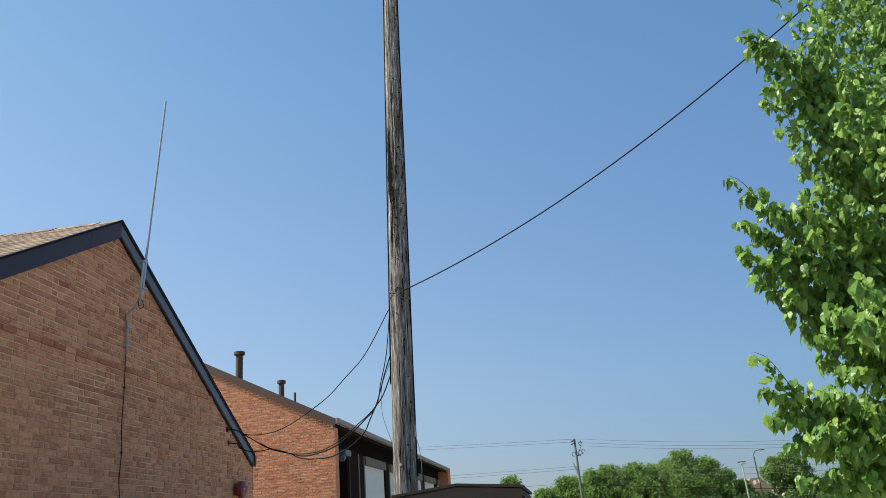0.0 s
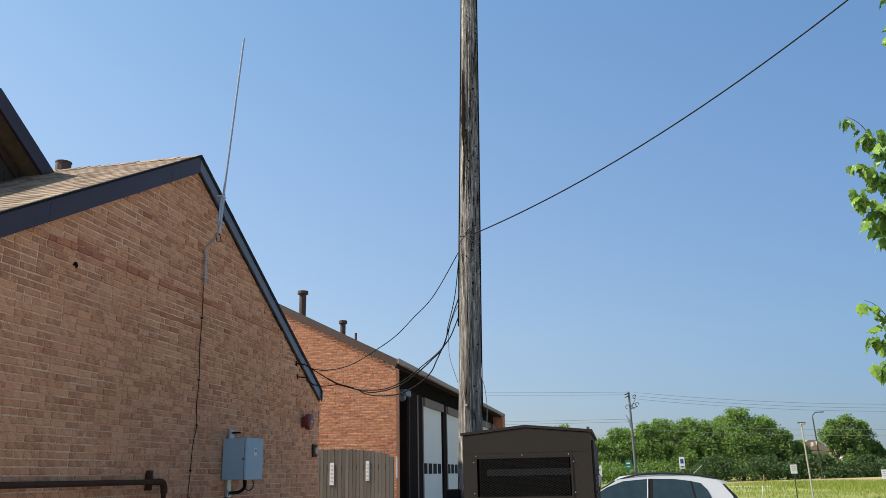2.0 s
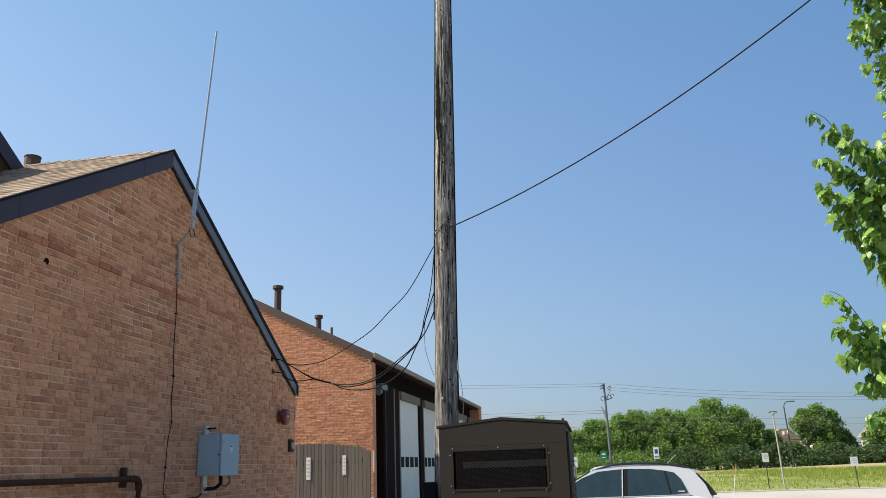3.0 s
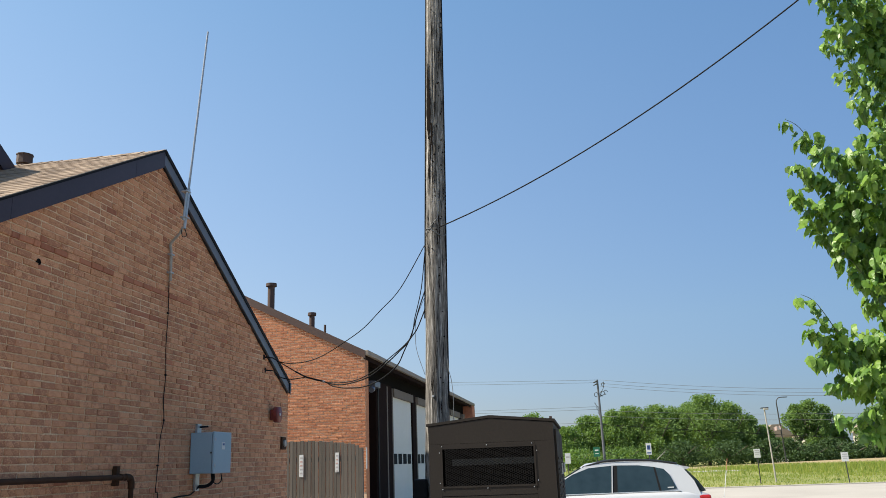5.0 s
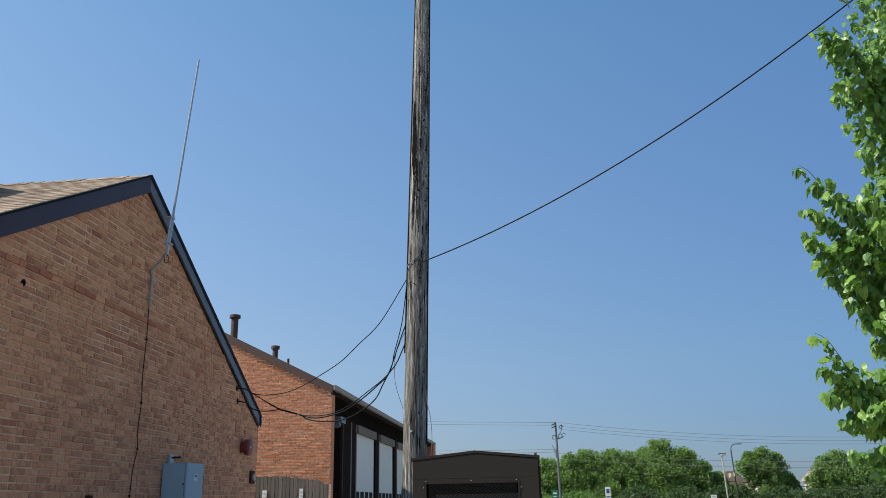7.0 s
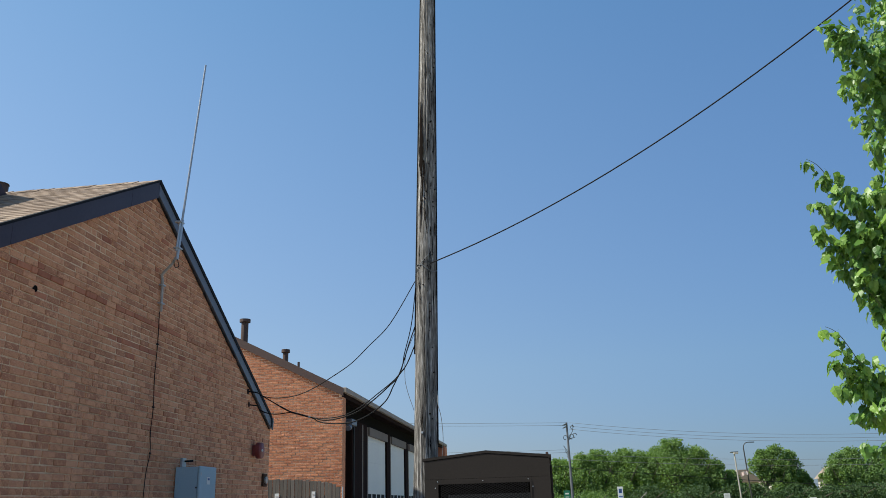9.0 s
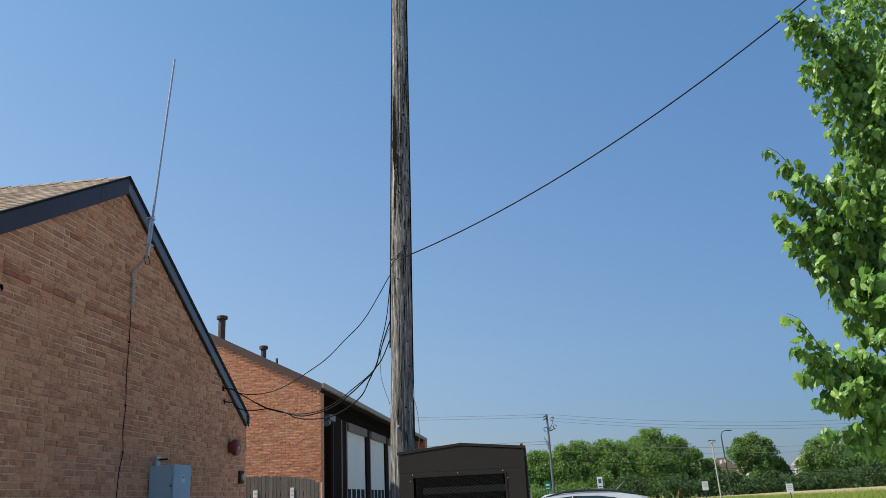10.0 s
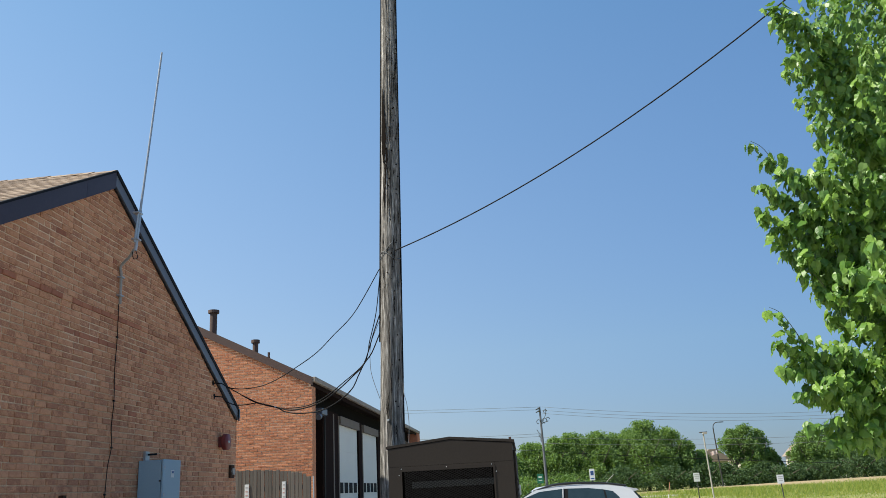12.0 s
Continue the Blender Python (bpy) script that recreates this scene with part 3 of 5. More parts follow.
pipe = thing("gas_pipe", (WALL, 6.5, 1.68), "dark brown gas pipe along the brick wall", "pipe")
px, pz = WALL + 0.10, 1.685
part("run", rod((px, 2.8, pz), (px, 7.62, pz), 0.027, 14), PIPE_DARK, pipe)
part("elbow", tube(bmesh.new(), spline([(px, 7.58, pz), (px, 7.67, pz - 0.005), (px, 7.715, pz - 0.05), (px, 7.72, pz - 0.12)], 5), 0.036, 14), PIPE_DARK, pipe, "", True)
part("drop", rod((px, 7.72, pz - 0.09), (px, 7.72, 0.0), 0.027, 14), PIPE_DARK, pipe)
part("bracket", boxes((WALL + 0.001, WALL + 0.055, 7.50, 7.56, 1.60, 1.80)), PIPE_DARK, pipe)
part("clamp", rod((px, 7.505, pz), (px, 7.555, pz), 0.034, 14), PIPE_DARK, pipe)

WHIP = material("grey_white_fibreglass", [(0.30, 0.31, 0.33), (0.38, 0.39, 0.41)], 0.32, 6, 40, 0.05, metal=0.45)
# antenna on the rake
mast = thing("whip_antenna", (-4.9, 8.36, 4.7), "tall thin white whip antenna clamped to the rake", "antenna")
part("mount_pipe", rod((-4.90, 8.335, 4.62), (-4.875, 8.36, 5.14), 0.019, 12), STEEL, mast)
part("sleeve", rod((-4.90, 8.30, 4.72), (-4.88, 8.32, 5.12), 0.014, 10), STEEL, mast)
part("whip", rod((-4.885, 8.35, 5.0), (-4.71, 8.35, 7.32), 0.015, 10, 0.012), WHIP, mast, "white fibreglass whip")
for z in (4.76, 5.10):
    part("clamp", boxes((-4.94, -4.855, 8.285, 8.385, z - 0.010, z + 0.010), bevel=0.004), STEEL, mast)

conduit = thing("antenna_conduit", (WALL, 8.5, 4.2), "grey bent conduit below the antenna", "conduit")
c0 = WALL + 0.03
part("pipe", tube(bmesh.new(), spline([(-4.92, 8.335, 4.64), (-4.98, 8.37, 4.57), (c0, 8.41, 4.46), (c0, 8.43, 4.36), (c0, 8.45, 4.0)]), 0.017, 10), CONDUIT, conduit, "", True)
part("drip_loop", tube(bmesh.new(), spline([(-4.90, 8.34, 4.63), (-4.88, 8.36, 4.54), (-4.90, 8.30, 4.51), (-4.92, 8.30, 4.60)]), 0.0045, 6), CABLE, conduit, "", True)
for z in (4.33, 4.10):
    part("strap", boxes((WALL + 0.001, c0 + 0.025, 8.40, 8.48, z - 0.008, z + 0.008)), STEEL, conduit)
line = thing("coax_cable", (WALL, 8.45, 2.5), "thin black cable stapled down the brick wall", "cable")
g = WALL + 0.012
pts = [(g, 8.45, 4.0), (g, 8.47, 3.6), (g, 8.46, 3.2), (g, 8.49, 2.85), (g, 8.47, 2.55), (g, 8.50, 2.32), (g, 8.44, 2.1), (g, 8.42, 1.8), (g, 8.40, 1.52), (g, 8.46, 1.4), (g, 8.46, 0.4)]
part("wire", tube(bmesh.new(), spline(pts), 0.0048, 6), CABLE, line, "", True)
for p in pts[1:-1:2]:
    part("staple", boxes((WALL + 0.001, g + 0.008, p[1] - 0.016, p[1] + 0.016, p[2] - 0.008, p[2] + 0.008)), CABLE, line)
hole = thing("wall_hole", (WALL, 6.04, 3.66), "small dark round vent hole in the brick wall", "vent hole")
# a solid black disc stands for the dark inside of the hole
part("collar", rod((WALL - 0.02, 6.04, 3.66), (WALL + 0.004, 6.04, 3.66), 0.032, 14), BLACK, hole)

# hooks that hold the service drop
for yy, zz in ((11.57, 3.44), (11.63, 3.24)):
    h = thing("wire_hook", (WALL, yy, zz), "black iron wire hook on the brick wall", "hook", "service hooks")
    part("shank", rod((WALL - 0.01, yy, zz), (WALL + 0.14, yy + 0.02, zz - 0.02), 0.010, 8), CABLE, h)
    part("eye", boxes((WALL + 0.001, WALL + 0.016, yy - 0.016, yy + 0.016, zz - 0.04, zz + 0.035)), CABLE, h)

# ---- utility pole beside the generator ----
pole = thing("utility_pole", (-2.16, 10.03, 0), "weathered grey wooden utility pole with cracks", "utility pole")
def pole_at(z):
    return Vector((-2.165 + 0.0265 * z, 10.03, z))
bm = bmesh.new()
rings = []
N, M = 72, 220
for i in range(M + 1):
    z = 12.0 * i / M
    c = pole_at(z)
    r = 0.174 - 0.0073 * z
    ring = []
    for k in range(N):
        a = 2 * math.pi * k / N
        v = noise.noise(Vector((math.cos(a) * 3.2, math.sin(a) * 3.2, z * 0.35))) * 0.006
        v += noise.noise(Vector((math.cos(a) * 11, math.sin(a) * 11, z * 0.8 + 7))) * 0.004
        crack = noise.noise(Vector((math.cos(a) * 7, math.sin(a) * 7, z * 0.22 + 31)))
        v += noise.noise(Vector((math.cos(a) * 22, math.sin(a) * 22, z * 1.6 + 3))) * 0.0035
        v -= 0.022 * max(0.0, crack - 0.22) * 2
        ring.append(bm.verts.new(c + Vector((math.cos(a), math.sin(a), 0)) * (r + v)))
    rings.append(ring)
for a, b in zip(rings, rings[1:]):
    for k in range(N):
        bm.faces.new((a[k], a[(k + 1) % N], b[(k + 1) % N], b[k]))
bm.faces.new(rings[-1])
shaft = part("shaft", bm, POLE_WOOD, pole, "", True)


def on_pole(z, deg, out=0.0):
    a = radians(deg)
    r = 0.174 - 0.0073 * z + out
    return pole_at(z) + Vector((math.cos(a) * r, math.sin(a) * r, 0))
rng = random.Random(9)
# long dark splits and the rotted patch
def split(z0, z1, deg, width, mat, out=0.008):
    bm = bmesh.new()
    k = 14
    left = []
    for i in range(k + 1):
        z = z0 + (z1 - z0) * i / k
        hw = width * math.sin(math.pi * (0.06 + 0.88 * i / k)) * rng.uniform(0.55, 1.1)
        d = deg + rng.uniform(-1.5, 1.5)
        left.append([bm.verts.new(on_pole(z, d + hw * c / 2, out)) for c in range(-2, 3)])
    for i in range(k):
        for c in range(4):
            bm.faces.new((left[i][c], left[i][c + 1], left[i + 1][c + 1], left[i + 1][c]))
    return part("split", bm, mat, shaft, "dark split in the wood")
split(6.15, 7.0, 238, 19, POLE_DARK, 0.014)
split(6.7, 7.35, 232, 10, POLE_DARK, 0.014)
split(6.05, 6.4, 258, 7, POLE_DARK)
split(5.3, 6.0, 240, 6, POLE_DARK)
split(5.75, 6.15, 250, 6, POLE_DARK)
split(5.2, 5.9, 262, 3, POLE_DARK)
split(3.35, 4.2, 268, 2.6, POLE_DARK)
split(4.35, 4.85, 344, 7, POLE_DARK)
split(2.6, 3.5, 276, 1.6, POLE_DARK)
split(6.9, 7.9, 292, 1.6, POLE_DARK)
split(7.4, 7.8, 318, 3.0, POLE_DARK)
for i in range(40):
    z = rng.uniform(2.3, 8.6)
    split(z, z + rng.uniform(0.1, 0.4), rng.uniform(225, 340), rng.uniform(1.5, 3.6), POLE_DARK)
for i in range(48):
    z, d = rng.uniform(2.3, 9.6), rng.gauss(300, 22)
    a, b = on_pole(z, d, -0.01), on_pole(z, d, 0.013)
    part("nail", rod(a, b, rng.uniform(0.006, 0.011), 7), POLE_DARK, shaft)
# wire wrap, cable riser and the meter-like lump
part("guy_wrap", tube(bmesh.new(), [on_pole(4.78 + 0.06 * math.sin(radians(d * 2)), d, 0.008) for d in range(180, 361, 10)], 0.005, 6), CABLE_GREY, pole, "twisted steel wire wrap", True)
part("guy_wrap", tube(bmesh.new(), [on_pole(4.72 + 0.22 * (d - 200) / 80, d, 0.01) for d in range(200, 291, 10)], 0.005, 6), CABLE_GREY, pole, "", True)
part("riser_cable", tube(bmesh.new(), [on_pole(z, 190 + 4 * math.sin(z * 2), 0.009) for z in np.arange(3.6, 11.9, 0.25)], 0.011, 8), CABLE, pole, "black cable up the pole", True)
# thin dark strand added to draw the shading along the pole's right edge
part("ground_wire", tube(bmesh.new(), [on_pole(z, 352 + 3 * math.sin(z * 1.3), 0.008) for z in np.arange(2.4, 11.9, 0.3)], 0.009, 6), CABLE, pole, "thin dark line added for the shading on the pole's right edge", True)
part("pole_bolt", rod(on_pole(2.55, 262, -0.02), on_pole(2.55, 262, 0.03), 0.016, 8), STEEL, pole)
part("pole_box", boxes((-2.40, -2.24, 9.80, 9.98, 1.20, 1.52), bevel=0.02), CABLE, pole, "small black box on the pole")

# service wires from pole to the hooks
def wire(name, pts, r, label, mat=CABLE, category="wire"):
    w = thing(name, tuple(pts[0]), label, category)
    part("strand", tube(bmesh.new(), pts, r, 6), mat, w, "", True)
    return w
HK, HK2 = Vector((WALL + 0.14, 11.59, 3.42)), Vector((WALL + 0.14, 11.65, 3.22))
L1 = on_pole(4.62, 190, 0.02)
wire("service_wire", spline([L1, (-2.59, 10.17, 4.08), (-2.94, 10.38, 3.82), (-3.24, 10.55, 3.61), (-3.61, 10.77, 3.45), (-3.92, 10.96, 3.34), (-4.21, 11.13, 3.28), (-4.55, 11.33, 3.28), (-4.82, 11.49, 3.33), HK]), 0.007, "thin black service wire drooping to the brick wall")
JOIN = [(-3.94, 10.97, 2.93), (-4.32, 11.2, 3.05), (-4.70, 11.43, 3.25), HK]
for z, run, r in ((4.55, [(-2.26, 9.99, 4.02), (-2.37, 10.04, 3.63), (-2.46, 10.09, 3.35), (-2.82, 10.31, 3.12), (-3.08, 10.46, 2.98), (-3.34, 10.62, 2.90), (-3.61, 10.77, 2.885)], 0.007),
                  (3.98, [(-2.30, 9.99, 3.74), (-2.46, 10.09, 3.35), (-2.64, 10.2, 3.20), (-2.89, 10.35, 3.04), (-3.14, 10.5, 2.92), (-3.41, 10.65, 2.865), (-3.68, 10.81, 2.86)], 0.009),
                  (3.72, [(-2.34, 10.02, 3.47), (-2.46, 10.09, 3.34), (-2.55, 10.14, 3.20), (-2.67, 10.22, 3.02), (-2.92, 10.37, 2.87), (-3.21, 10.54, 2.79), (-3.54, 10.73, 2.80), (-3.78, 10.88, 2.85)], 0.009)):
    wire("service_wire", spline([on_pole(z, 195, 0.012)] + run + JOIN), r, "black service cable drooping from the pole to the wall")
wrap = wire("cable_wrap", spline([(-3.97, 10.985, 2.94), (-4.15, 11.10, 2.995), (-4.32, 11.2, 3.05), (-4.52, 11.32, 3.15)]), 0.0125, "black wrapped part of the service cables")
part("clip", rod((-3.94, 10.97, 2.93), (-3.97, 10.985, 2.94), 0.016, 8), STEEL, wrap, "pale metal clip")
wire("tie_wire", spline([HK2, (-4.92, 11.56, 3.14), (-4.75, 11.45, 3.07), (-4.58, 11.35, 3.04), (-4.32, 11.2, 3.04)]), 0.008, "short black tie cable by the wall hook")
wire("thin_wire", spline([on_pole(3.9, 200, 0.012), (-2.35, 10.03, 3.60), (-2.37, 10.04, 3.32), (-2.34, 10.02, 3.13), on_pole(2.85, 195, 0.008)]), 0.004, "thin grey loose wire beside the pole", CABLE_GREY)
wire("thin_wire", spline([on_pole(3.1, 350, 0.008), (-1.90, 9.80, 2.9), (-1.86, 9.78, 2.72), (-1.84, 9.76, 2.47), (-1.86, 9.78, 2.2)]), 0.004, "thin grey loose wire beside the pole", CABLE_GREY)
wire("span_wire", sag(on_pole(4.84, 300, 0.005), (7.73, 4.18, 10.2), 1.01, 44), 0.0085, "long black span wire rising away from the pole")

# ---- generator ----
gen = thing("standby_generator", (-1.12, 8.4, 0), "dark bronze steel standby generator enclosure", "generator")
GX0, GX1, GY0, GY1 = -1.725, -0.525, 7.32, 9.55
GC = (GX0 + GX1) / 2
bm = bmesh.new()
prism(bm, [(GX0, 0.12), (GX1, 0.12), (GX1, 2.04), (GC, 2.09), (GX0, 2.04)], "y", GY0 + 0.26, GY1)
shell = part("shell", bm, GENERATOR, gen)
bm = bmesh.new()
prism(bm, [(GX0 - 0.02, 2.05), (GX0 - 0.02, 2.075), (GC, 2.135), (GX1 + 0.02, 2.075), (GX1 + 0.02, 2.05), (GC, 2.11)], "y", GY0 - 0.004, GY1 + 0.02)
part("roof", bm, GENERATOR, gen, "low peaked steel roof")
part("front_panel", prism(bmesh.new(), [(GX0, 1.88), (GX1, 1.88), (GX1, 2.045), (GC, 2.105), (GX0, 2.045)], "y", GY0, GY0 + 0.011), GENERATOR, gen)
for d in ((GX0, GX0 + 0.115, GY0, GY0 + 0.011, 0.12, 1.878), (GX1 - 0.18, GX1, GY0, GY0 + 0.011, 0.12, 1.878), (GX0 + 0.117, GX1 - 0.182, GY0, GY0 + 0.011, 1.40, 1.472), (GX0 + 0.117, GX1 - 0.182, GY0, GY0 + 0.011, 1.846, 1.878)):
    part("front_panel", boxes(d), GENERATOR, gen)
A0, A1, C0, C1 = -1.610, -0.705, 1.472, 1.848
fr = 0.016
part("grille_frame", boxes((A0, A1, GY0 - 0.005, GY0 - 0.001, C1 - fr, C1), (A0, A1, GY0 - 0.005, GY0 - 0.001, C0, C0 + fr), (A0, A0 + fr, GY0 - 0.005, GY0 - 0.001, C0 + fr, C1 - fr), (A1 - fr, A1, GY0 - 0.005, GY0 - 0.001, C0 + fr, C1 - fr)), GENERATOR, gen, "bolted grille frame")
# black sheet that paints the unlit inside behind the mesh
part("grille_backing", boxes((GX0 + 0.02, GX1 - 0.02, GY0 + 0.24, GY0 + 0.258, 0.14, 2.03)), BLACK, gen)
for x0, x1 in ((GX0, GX0 + 0.02), (GX1 - 0.02, GX1)):
    part("corner_panel", boxes((x0, x1, GY0 + 0.012, GY0 + 0.258, 0.12, 2.04)), GENERATOR, gen)
bm = bmesh.new()
sx, sz = 0.042, 0.0108
nx, nz = int((A1 - A0 - 2 * fr) / sx) + 1, int((C1 - C0 - 2 * fr) / sz) + 1
for j in range(nz):
    z = C0 + fr + j * sz
    for i in range(nx):
        x = A0 + fr + i * sx + (sx / 2 if j % 2 else 0)
        for s in (-1, 1):
            xa, xb = x, x + s * sx / 2
            if not (A0 + 0.02 < min(xa, xb) and max(xa, xb) < A1 - 0.02):
                continue
            t = 0.0026
            vs = [bm.verts.new(p) for p in ((xa, GY0 - 0.003, z - t), (xb, GY0 - 0.003, z + sz - t), (xb, GY0 - 0.003, z + sz + t), (xa, GY0 - 0.003, z + t))]
            bm.faces.new(vs)
part("expanded_mesh", bm, GRILLE, gen, "diamond expanded-metal mesh", kind="stuff")
part("inner_rail", boxes((A0 + 0.10, A1 - 0.01, GY0 + 0.05, GY0 + 0.10, 1.675, 1.735)), POST_DARK, gen)
for x, z in ((A0 - 0.012, 1.80), (A0 + 0.01, 1.858), (-1.165, 1.858), (A1 - 0.03, 1.858), (A1 + 0.012, 1.79), (A0 - 0.012, 1.52), (A0 + 0.01, 1.464), (-1.17, 1.464), (A1 - 0.03, 1.464), (A1 + 0.012, 1.52)):
    part("bolt", rod((x, GY0 - 0.007, z), (x, GY0 - 0.001, z), 0.0048, 8), STEEL, gen, "pale bolt head")
for k in range(2):
    y0 = GY0 + 0.10 + k * 1.06
    dr = part("side_door", boxes((GX1 + 0.001, GX1 + 0.022, y0, y0 + 1.0, 0.3, 1.98), bevel=0.004), GENERATOR, gen)
    for i in range(12):
        z = 1.15 + i * 0.05
        part("louvre", boxes((GX1 + 0.023, GX1 + 0.029, y0 + 0.15, y0 + 0.85, z, z + 0.022)), GENERATOR, dr)
    part("handle", boxes((GX1 + 0.023, GX1 + 0.05, y0 + 0.05, y0 + 0.09, 1.05, 1.2), bevel=0.005), CAR_BLACK, dr)
    part("hinge", rod((GX1 + 0.03, y0 + 0.97, 1.55), (GX1 + 0.03, y0 + 0.97, 1.66), 0.012, 8), STEEL, dr)
part("base_skid", boxes((GX0 - 0.05, GX1 + 0.05, GY0 - 0.05, GY1 + 0.05, 0.0, 0.12)), KERB, gen, "concrete base pad")
part("roof_lug", boxes((GX1 - 0.03, GX1 - 0.005, GY0 + 0.02, GY0 + 0.06, 2.06, 2.10)), FASCIA_BROWN, gen, "small reddish lifting lug")
part("lower_panel", boxes((GX0 + 0.117, GX1 - 0.182, GY0 + 0.002, GY0 + 0.010, 0.14, 1.396)), GENERATOR, gen)

# ---- parked car ----
car = thing("parked_car", (-0.4, 14.4, 0), "white compact crossover with black roof rails, parked", "car")
NEAR, FAR = 13.5, 15.28
MID = (NEAR + FAR) / 2
# lower body, lofted along its length
sections = [(-2.52, 0.42, 0.80, 0.60), (-2.40, 0.30, 0.92, 0.76), (-2.0, 0.26, 1.00, 0.85), (-1.3, 0.24, 1.06, 0.885), (-0.5, 0.24, 1.10, 0.89), (0.5, 0.24, 1.115, 0.89), (1.2, 0.26, 1.12, 0.885), (1.58, 0.32, 1.10, 0.85), (1.72, 0.40, 1.06, 0.78), (1.76, 0.46, 0.98, 0.70)]
bm = bmesh.new()
rings = []
for x, z0, z1, hw in sections:
    h = z1 - z0
    prof = [(hw * 0.80, z0), (hw * 0.97, z0 + 0.12 * h), (hw, z0 + 0.45 * h), (hw * 0.985, z0 + 0.72 * h), (hw * 0.955, z0 + 0.93 * h), (hw * 0.90, z1)]
    ring = [bm.verts.new((x, MID - y, z)) for y, z in prof] + [bm.verts.new((x, MID + y, z)) for y, z in prof[::-1]]
    rings.append(ring)
k = len(rings[0])
for a, b in zip(rings, rings[1:]):
    for i in range(k):
        bm.faces.new((a[i], a[(i + 1) % k], b[(i + 1) % k], b[i]))
bm.faces.new(rings[0])
bm.faces.new(rings[-1][::-1])
part("body", bm, CAR_PAINT, car, "silvery white painted body", True)
# cabin, lofted across between belt and roof
def cabin_y(z):
    return 0.80 - 0.17 * (z - 1.06) / 0.56
belt = [(-1.17, 1.06), (-0.24, 1.575), (0.08, 1.61), (0.43, 1.62), (0.88, 1.60), (1.20, 1.55), (1.34, 1.50), (1.50, 1.28), (1.58, 1.06)]
bm = bmesh.new()
near = [bm.verts.new((x, MID - cabin_y(z), z)) for x, z in belt]
far = [bm.verts.new((x, MID + cabin_y(z), z)) for x, z in belt]
m1 = [bm.verts.new((x, MID - 0.35, z + (0.03 if z > 1.1 else 0))) for x, z in belt]
m2 = [bm.verts.new((x, MID + 0.35, z + (0.03 if z > 1.1 else 0))) for x, z in belt]
bm.faces.new(near)
bm.faces.new(far[::-1])
for r0, r1 in ((near, m1), (m1, m2), (m2, far)):
    for i in range(len(belt) - 1):
        bm.faces.new((r0[i], r0[i + 1], r1[i + 1], r1[i]))
part("cabin", bm, CAR_PAINT, car, "silvery white cabin with dark glass")
bm = bmesh.new()
prism(bm, [(-0.36, 1.535), (0.08, 1.645), (0.43, 1.66), (0.88, 1.64), (1.25, 1.585), (1.2, 1.57), (0.88, 1.61), (0.43, 1.63), (0.08, 1.615)], "y", MID - 0.56, MID + 0.56)
part("roof_panel", bm, CAR_BLACK, car, "black roof")
for s in (-1, 1):
    part("roof_rail", tube(bmesh.new(), spline([(-0.30, MID + s * 0.63, 1.55), (0.08, MID + s * 0.63, 1.638), (0.48, MID + s * 0.63, 1.648), (0.9, MID + s * 0.63, 1.62), (1.26, MID + s * 0.63, 1.56)]), 0.017, 8), CAR_BLACK, car, "black roof rail", True)
def pane(pts, name="side_window", label="dark tinted side window", mat=CAR_GLASS):
    for s in (-1, 1):
        bm = bmesh.new()
        a = [bm.verts.new((x, MID + s * (cabin_y(z) + 0.012), z)) for x, z in pts]
        b = [bm.verts.new((x, MID + s * (cabin_y(z) + 0.002), z)) for x, z in pts]
        bm.faces.new(a)
        bm.faces.new(b[::-1])
        for i in range(len(a)):
            bm.faces.new((a[i], a[(i + 1) % len(a)], b[(i + 1) % len(a)], b[i]))
        part(name, bm, mat, car, label)
pane([(-0.92, 1.13), (-0.80, 1.25), (-0.47, 1.44), (-0.20, 1.535), (0.20, 1.565), (0.16, 1.12)])
pane([(0.16, 1.12), (0.20, 1.565), (0.285, 1.565), (0.25, 1.12)], "door_pillar", "black door pillar", CABLE)
for s in (-1, 1):
    part("pillar_trim", tube(bmesh.new(), [(0.162, MID + s * (cabin_y(1.12) + 0.016), 1.12), (0.202, MID + s * (cabin_y(1.56) + 0.016), 1.56)], 0.010, 6), CAR_PAINT, car)
pane([(0.25, 1.12), (0.285, 1.565), (0.63, 1.555), (0.87, 1.522), (0.925, 1.13)])
pane([(0.925, 1.13), (0.87, 1.522), (0.90, 1.515), (0.96, 1.135)], "door_pillar", "black door pillar", CABLE)
pane([(0.96, 1.135), (0.90, 1.515), (1.03, 1.485), (1.12, 1.39), (1.21, 1.17)], "quarter_window")
for s in (-1, 1):
    part("sill_trim", tube(bmesh.new(), [(-0.98, MID + s * 0.79, 1.115), (1.26, MID + s * 0.79, 1.13)], 0.012, 6), STEEL, car)
bm = bmesh.new()
prism(bm, [(-1.10, 1.112), (-0.34, 1.532), (-0.33, 1.552), (-1.11, 1.122)], "y", MID - 0.62, MID + 0.62)
part("windscreen", bm, CAR_GLASS, car, "dark sloping windscreen")
bm = bmesh.new()
prism(bm, [(1.22, 1.50), (1.24, 1.545), (1.44, 1.505), (1.46, 1.485), (1.36, 1.455)], "y", MID - 0.64, MID + 0.64)
part("spoiler", bm, CAR_PAINT, car, "white roof spoiler")
bm = bmesh.new()
prism(bm, [(1.40, 1.465), (1.57, 1.28), (1.68, 1.12), (1.60, 1.10), (1.49, 1.28), (1.36, 1.465)], "y", MID - 0.655, MID + 0.655)
part("rear_window", bm, CAR_GLASS, car, "dark rear window")
part("antenna", rod((0.98, MID - 0.1, 1.62), (1.14, MID - 0.1, 1.76), 0.006, 6), CAR_BLACK, car)
